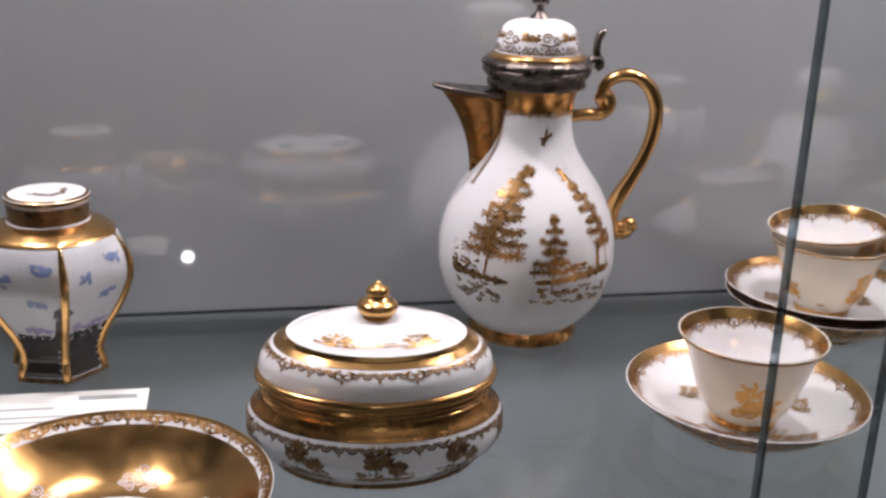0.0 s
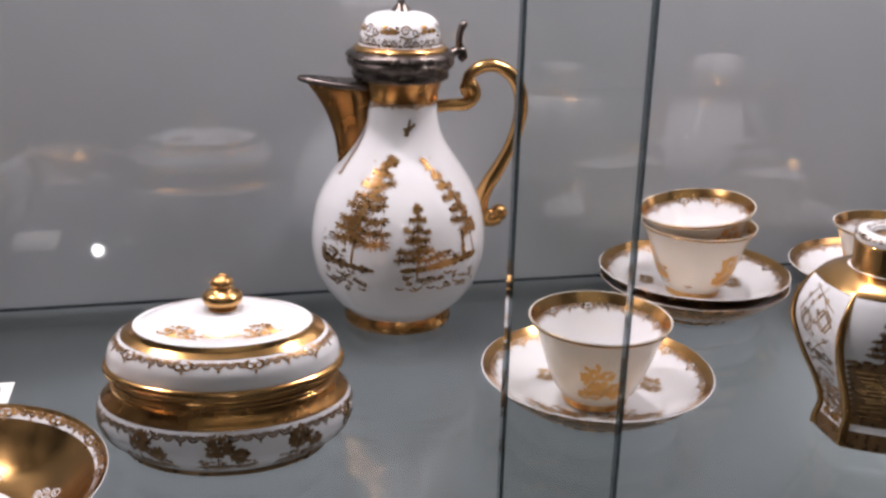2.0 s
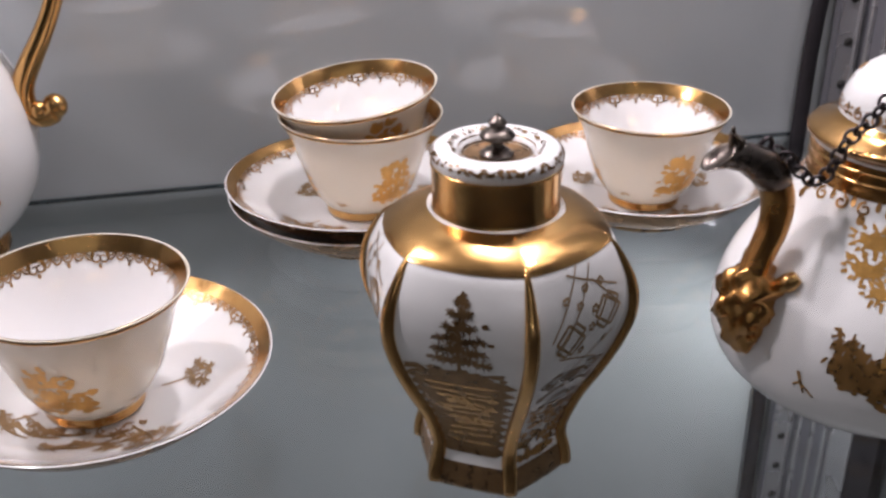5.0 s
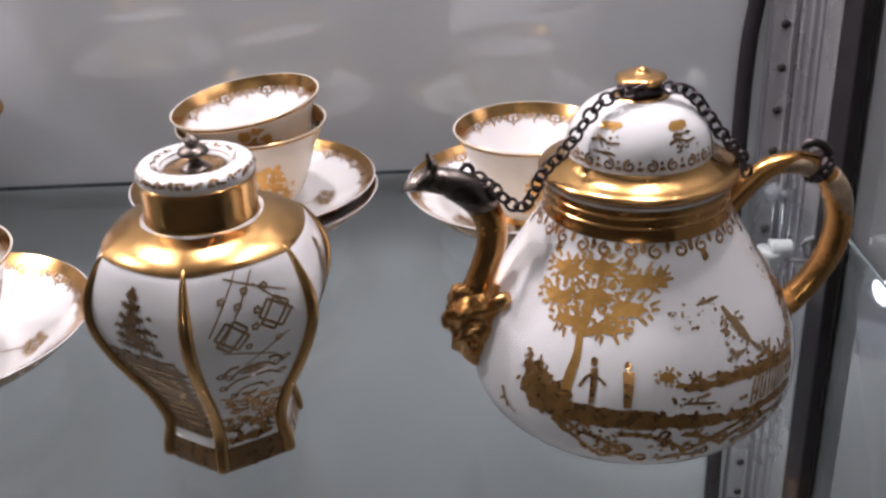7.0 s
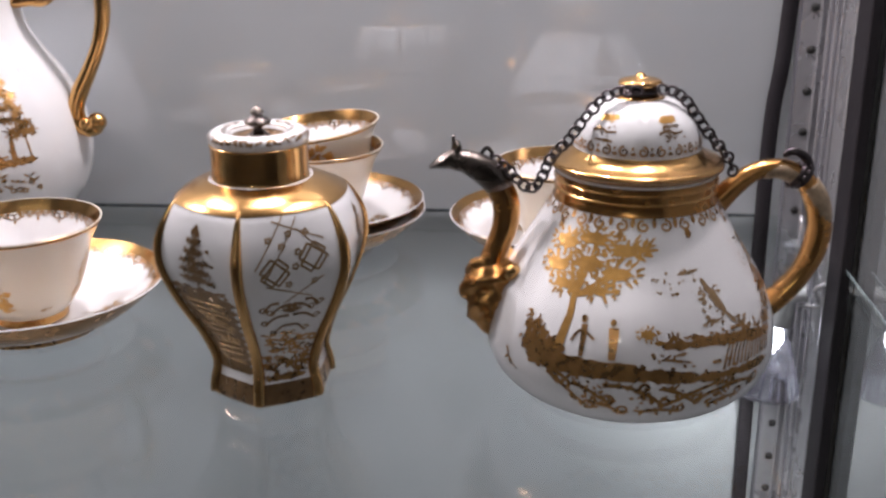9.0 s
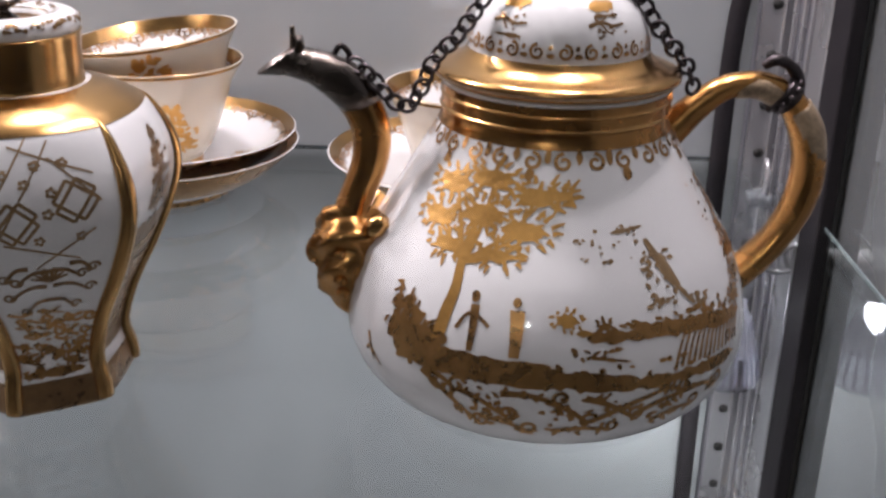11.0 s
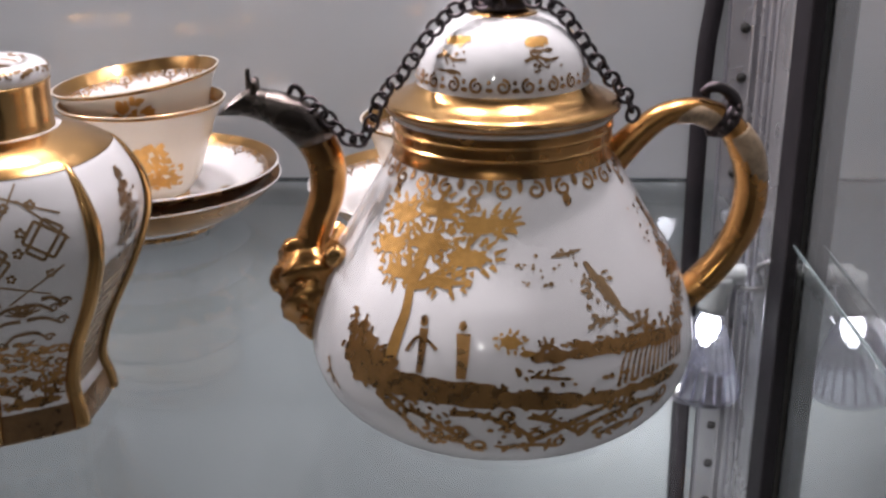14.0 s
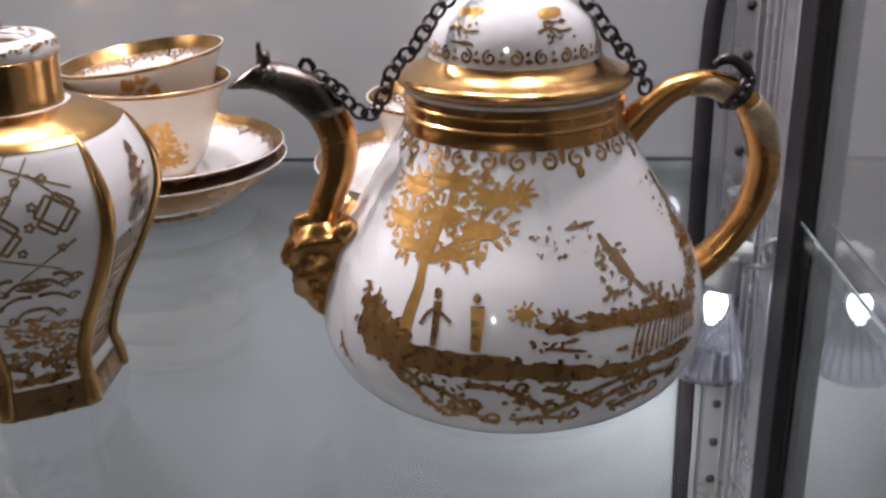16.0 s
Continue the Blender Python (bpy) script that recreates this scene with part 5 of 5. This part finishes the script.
    chain = part("chain", tube([(-0.0668, 0.001, 0.1065), (-0.0645, -0.001, 0.1100), (-0.0620, 0.0, 0.1070), (-0.0640, 0.001, 0.1040), (-0.0668, 0.001, 0.1065)], [0.0009], 8), CHAIN, t, "blackened silver chain")
    runs = [[(-0.0632, -0.001, 0.1060), (-0.0570, -0.003, 0.1025), (-0.0505, -0.005, 0.0955), (-0.0460, -0.006, 0.0932), (-0.0425, -0.008, 0.0970), (-0.0380, -0.009, 0.1075), (-0.0315, -0.011, 0.1150), (-0.0250, -0.012, 0.1245), (-0.0175, -0.010, 0.1320), (-0.0095, -0.0088, 0.1345), (0.000, -0.009, 0.1342)],
            [(0.0040, -0.0088, 0.1345), (0.0100, -0.008, 0.1345), (0.0160, -0.009, 0.1315), (0.0215, -0.010, 0.1245), (0.0268, -0.011, 0.1170), (0.0325, -0.010, 0.1105), (0.0380, -0.008, 0.1040), (0.0410, -0.006, 0.0970)]]
    for run in runs:
        line = curve([Vector(p) for p in run], 16)
        acc, flip = 0.0, 0
        for a, b in zip(line, line[1:]):
            acc += (b - a).length
            if acc < 0.0037:
                continue
            acc = 0.0
            if link is None:
                link = part("link", bm, CHAIN, chain)
                o = link
            else:
                o = link.copy()
                scene.collection.objects.link(o)
            q = (b - a).to_track_quat("X", "Z").to_matrix().to_4x4()
            o.matrix_basis = Matrix.Translation(a) @ q @ pose(0, 0, 0, 65 * flip + 50, 0, 0)
            flip = 1 - flip
    # landscape, in the body's own angles
    base = body.height(43, 0.05)

    def brush():
        return Painter(body, -100, base, 0.0002, 0.060)

    p = brush()
    p.mid = -0.027
    m = p.mid
    p.stroke([(m - 0.0052, -0.009), (m - 0.0030, 0.003), (m - 0.0018, 0.010), (m - 0.0022, 0.020), (m - 0.001, 0.029)], 0.0044, 0.0018)
    for x, y in ((-0.014, 0.027), (0.012, 0.027), (0.010, 0.021), (-0.010, 0.037), (0.015, 0.036), (0.001, 0.041)):
        p.stroke([(m - 0.002, 0.017), (m + 0.5 * x, 0.4 * y + 0.011), (m + x, y)], 0.0017, 0.0008)
    for x, y, rx, ry in ((-12, 38, 9, 5.5), (0, 41.5, 11, 5), (14, 38, 10, 5), (-14, 28, 9, 5), (0, 31, 11, 6), (13, 28, 10, 5), (-8, 21, 8, 3.8), (7, 20.5, 9, 3.6), (21, 38.5, 4, 2.6)):
        p.leafage(m + x / 1000, y / 1000, rx / 1000, ry / 1000, 0.0034, 0.0015)
    p.mid = None
    # Brighter gilding than the bank's, to put the lit crown's shine into colour.
    p.done("big_tree", ORANGE, t, "large gilt tree")
    p = brush()
    p.ground(-0.046, 0.004, -0.0108, 0.0075, -0.0002, 0.12)
    p.ground(-0.002, 0.026, -0.0110, 0.0050, -0.0030, 0.2)
    p.ground(0.022, 0.064, -0.0140, 0.0034, -0.0015, 0.35)
    p.scatter(-0.046, 0.060, -0.015, -0.008, 70, 0.0011)
    for k in range(16):
        x = -0.0475 + 0.0011 * k
        h = 0.013 * (1 - abs(k - 4) / 15) * random.uniform(0.7, 1.1)
        p.stroke([(x, -0.010), (x - 0.0005, -0.010 + 0.5 * h), (x + random.uniform(-0.003, 0.003), -0.008 + h)], 0.0030, 0.0007)
        for j in range(4):
            p.blob(x + random.uniform(-0.003, 0.003), -0.007 + h * random.uniform(0.1, 0.9), 0.0016, 0.0006, random.uniform(0.2, 1.2))
    p.stroke([(-0.0462, -0.004), (-0.0475, 0.002), (-0.0478, 0.0068)], 0.0014, 0.0007)
    for j in range(9):
        p.blob(-0.0475 + random.uniform(-0.0022, 0.0022), 0.0005 + 0.0007 * j, 0.0013, 0.0005, random.uniform(-0.8, 0.8))
    p.done("near_bank", GILT, t, "dark gilt river bank with bushes")
    p = brush()
    for x, w in ((-0.0215, 0.0028), (-0.0092, 0.0044)):
        p.stroke([(x, -0.0065), (x + 0.0002, 0.000), (x, 0.0065)], w * 0.6, w)
        p.blob(x - 0.0004, 0.0085, 0.0014, 0.0016)
    p.stroke([(-0.0262, -0.0010), (-0.0235, 0.0035), (-0.0200, 0.0032), (-0.0168, 0.0010)], 0.0011)
    p.done("staffage", GILT, t, "two plain gilt shapes on the bank")
    p = brush()
    p.leafage(0.0045, 0.0045, 0.0050, 0.0032, 0.0016, 0.0011)
    p.ground(0.007, 0.012, 0.0012, 0.0016, 0.0, 0.5)
    p.done("far_thicket", ORANGE, t, "pale gilt thicket")
    p = brush()
    p.leafage(0.0150, 0.0028, 0.0030, 0.0020, 0.0018, 0.0010)
    p.ground(0.010, 0.052, 0.0000, 0.0030, -0.0004, 0.45)
    p.ground(0.024, 0.070, 0.0012, 0.0040, -0.0060, 0.35)
    p.scatter(0.020, 0.062, -0.001, 0.0035, 60, 0.0012)
    p.ground(0.010, 0.022, -0.0052, 0.0012, -0.002, 0.5)
    p.scatter(0.006, 0.020, -0.006, -0.003, 14, 0.0010)
    for k in range(14):
        x = 0.036 + 0.0022 * k
        p.stroke([(x, -0.012), (x + 0.002, -0.006), (x + 0.005, -0.001 - 0.0002 * k)], 0.0012, 0.0006)
    p.done("far_hills", GILT, t, "gilt far bank with shrubs")
    p = brush()
    p.ground(0.020, 0.033, 0.0282, 0.0013, 0.0010, 0.6)
    p.ground(0.032, 0.042, 0.0250, 0.0044, -0.0140, 0.5)
    p.ground(0.035, 0.0455, 0.0170, 0.0026, -0.0120, 0.5)
    p.scatter(0.029, 0.041, 0.0060, 0.0240, 46, 0.0010)
    p.scatter(0.007, 0.031, 0.0200, 0.0300, 26, 0.0007)
    p.scatter(0.044, 0.052, 0.0040, 0.0080, 14, 0.0009)
    p.done("ruin", GILT_PALE, t, "faded gilt hillside with a ruin")
    p = brush()
    for x, y, rx, ry in ((84, 33, 3, 3), (85, 26, 4, 4), (80, 19, 5, 4), (76, 12, 5, 4), (74, 5, 5.5, 4), (68, 0, 5, 3), (84, 12, 6, 6)):
        p.leafage(x / 1000, y / 1000, rx / 1000, ry / 1000, 0.0024, 0.0013)
    p.scatter(0.066, 0.078, 0.022, 0.036, 14, 0.0008)
    p.done("side_tree", GILT, t, "gilt tree beside the handle")
    p = brush()
    for a, u, b, v in ((-35, -15.5, -18, -29), (-34, -15, -24, -19), (-24, -18, -10, -25), (-12, -17, 4, -19), (0, -18, 12, -26), (10, -17, 24, -25), (12, -25, 34, -17), (24, -24, 40, -20), (38, -20, 54, -22), (30, -28, 44, -26), (-18, -26, -4, -30), (2, -29, 18, -29)):
        a, u, b, v = a / 1000, u / 1000, b / 1000, v / 1000
        p.stroke([(a, u), ((a + b) / 2, (u + v) / 2 + 0.0012), (b, v)], 0.0021, 0.0012)
        p.curl(b, v + 0.0018, 0.0028, random.choice((-1, 1)), 1.2, 0.0013, random.uniform(0, 6))
        for j in range(5):
            f = random.random()
            x, y = a + (b - a) * f, u + (v - u) * f
            p.stroke([(x, y), (x + random.uniform(-0.001, 0.003), y + random.choice((-1, 1)) * 0.0024)], 0.0020, 0.0007)
    p.scatter(-0.022, 0.044, -0.030, -0.016, 60, 0.0011)
    p.done("scroll_base", GILT, t, "gilt scrollwork under the scene")
    p = brush()
    p.stroke([(-0.058, -0.013), (-0.0565, -0.017), (-0.055, -0.021)], 0.0014, 0.0008)
    p.stroke([(-0.0590, -0.019), (-0.0565, -0.0175), (-0.0515, -0.0215)], 0.0012, 0.0007)
    p.done("sprig", GILT, t)
    p = Painter(body, 60, base, 0.0002, 0.060)
    p.conifer(0.0, 0.006, 0.040, 0.028, 0.0, 0.0016, 10, 0.0020)
    p.ground(-0.030, 0.030, 0.004, 0.005, 0.0, 0.4)
    p.done("back_landscape", GILT, t)
    return t


teapot()
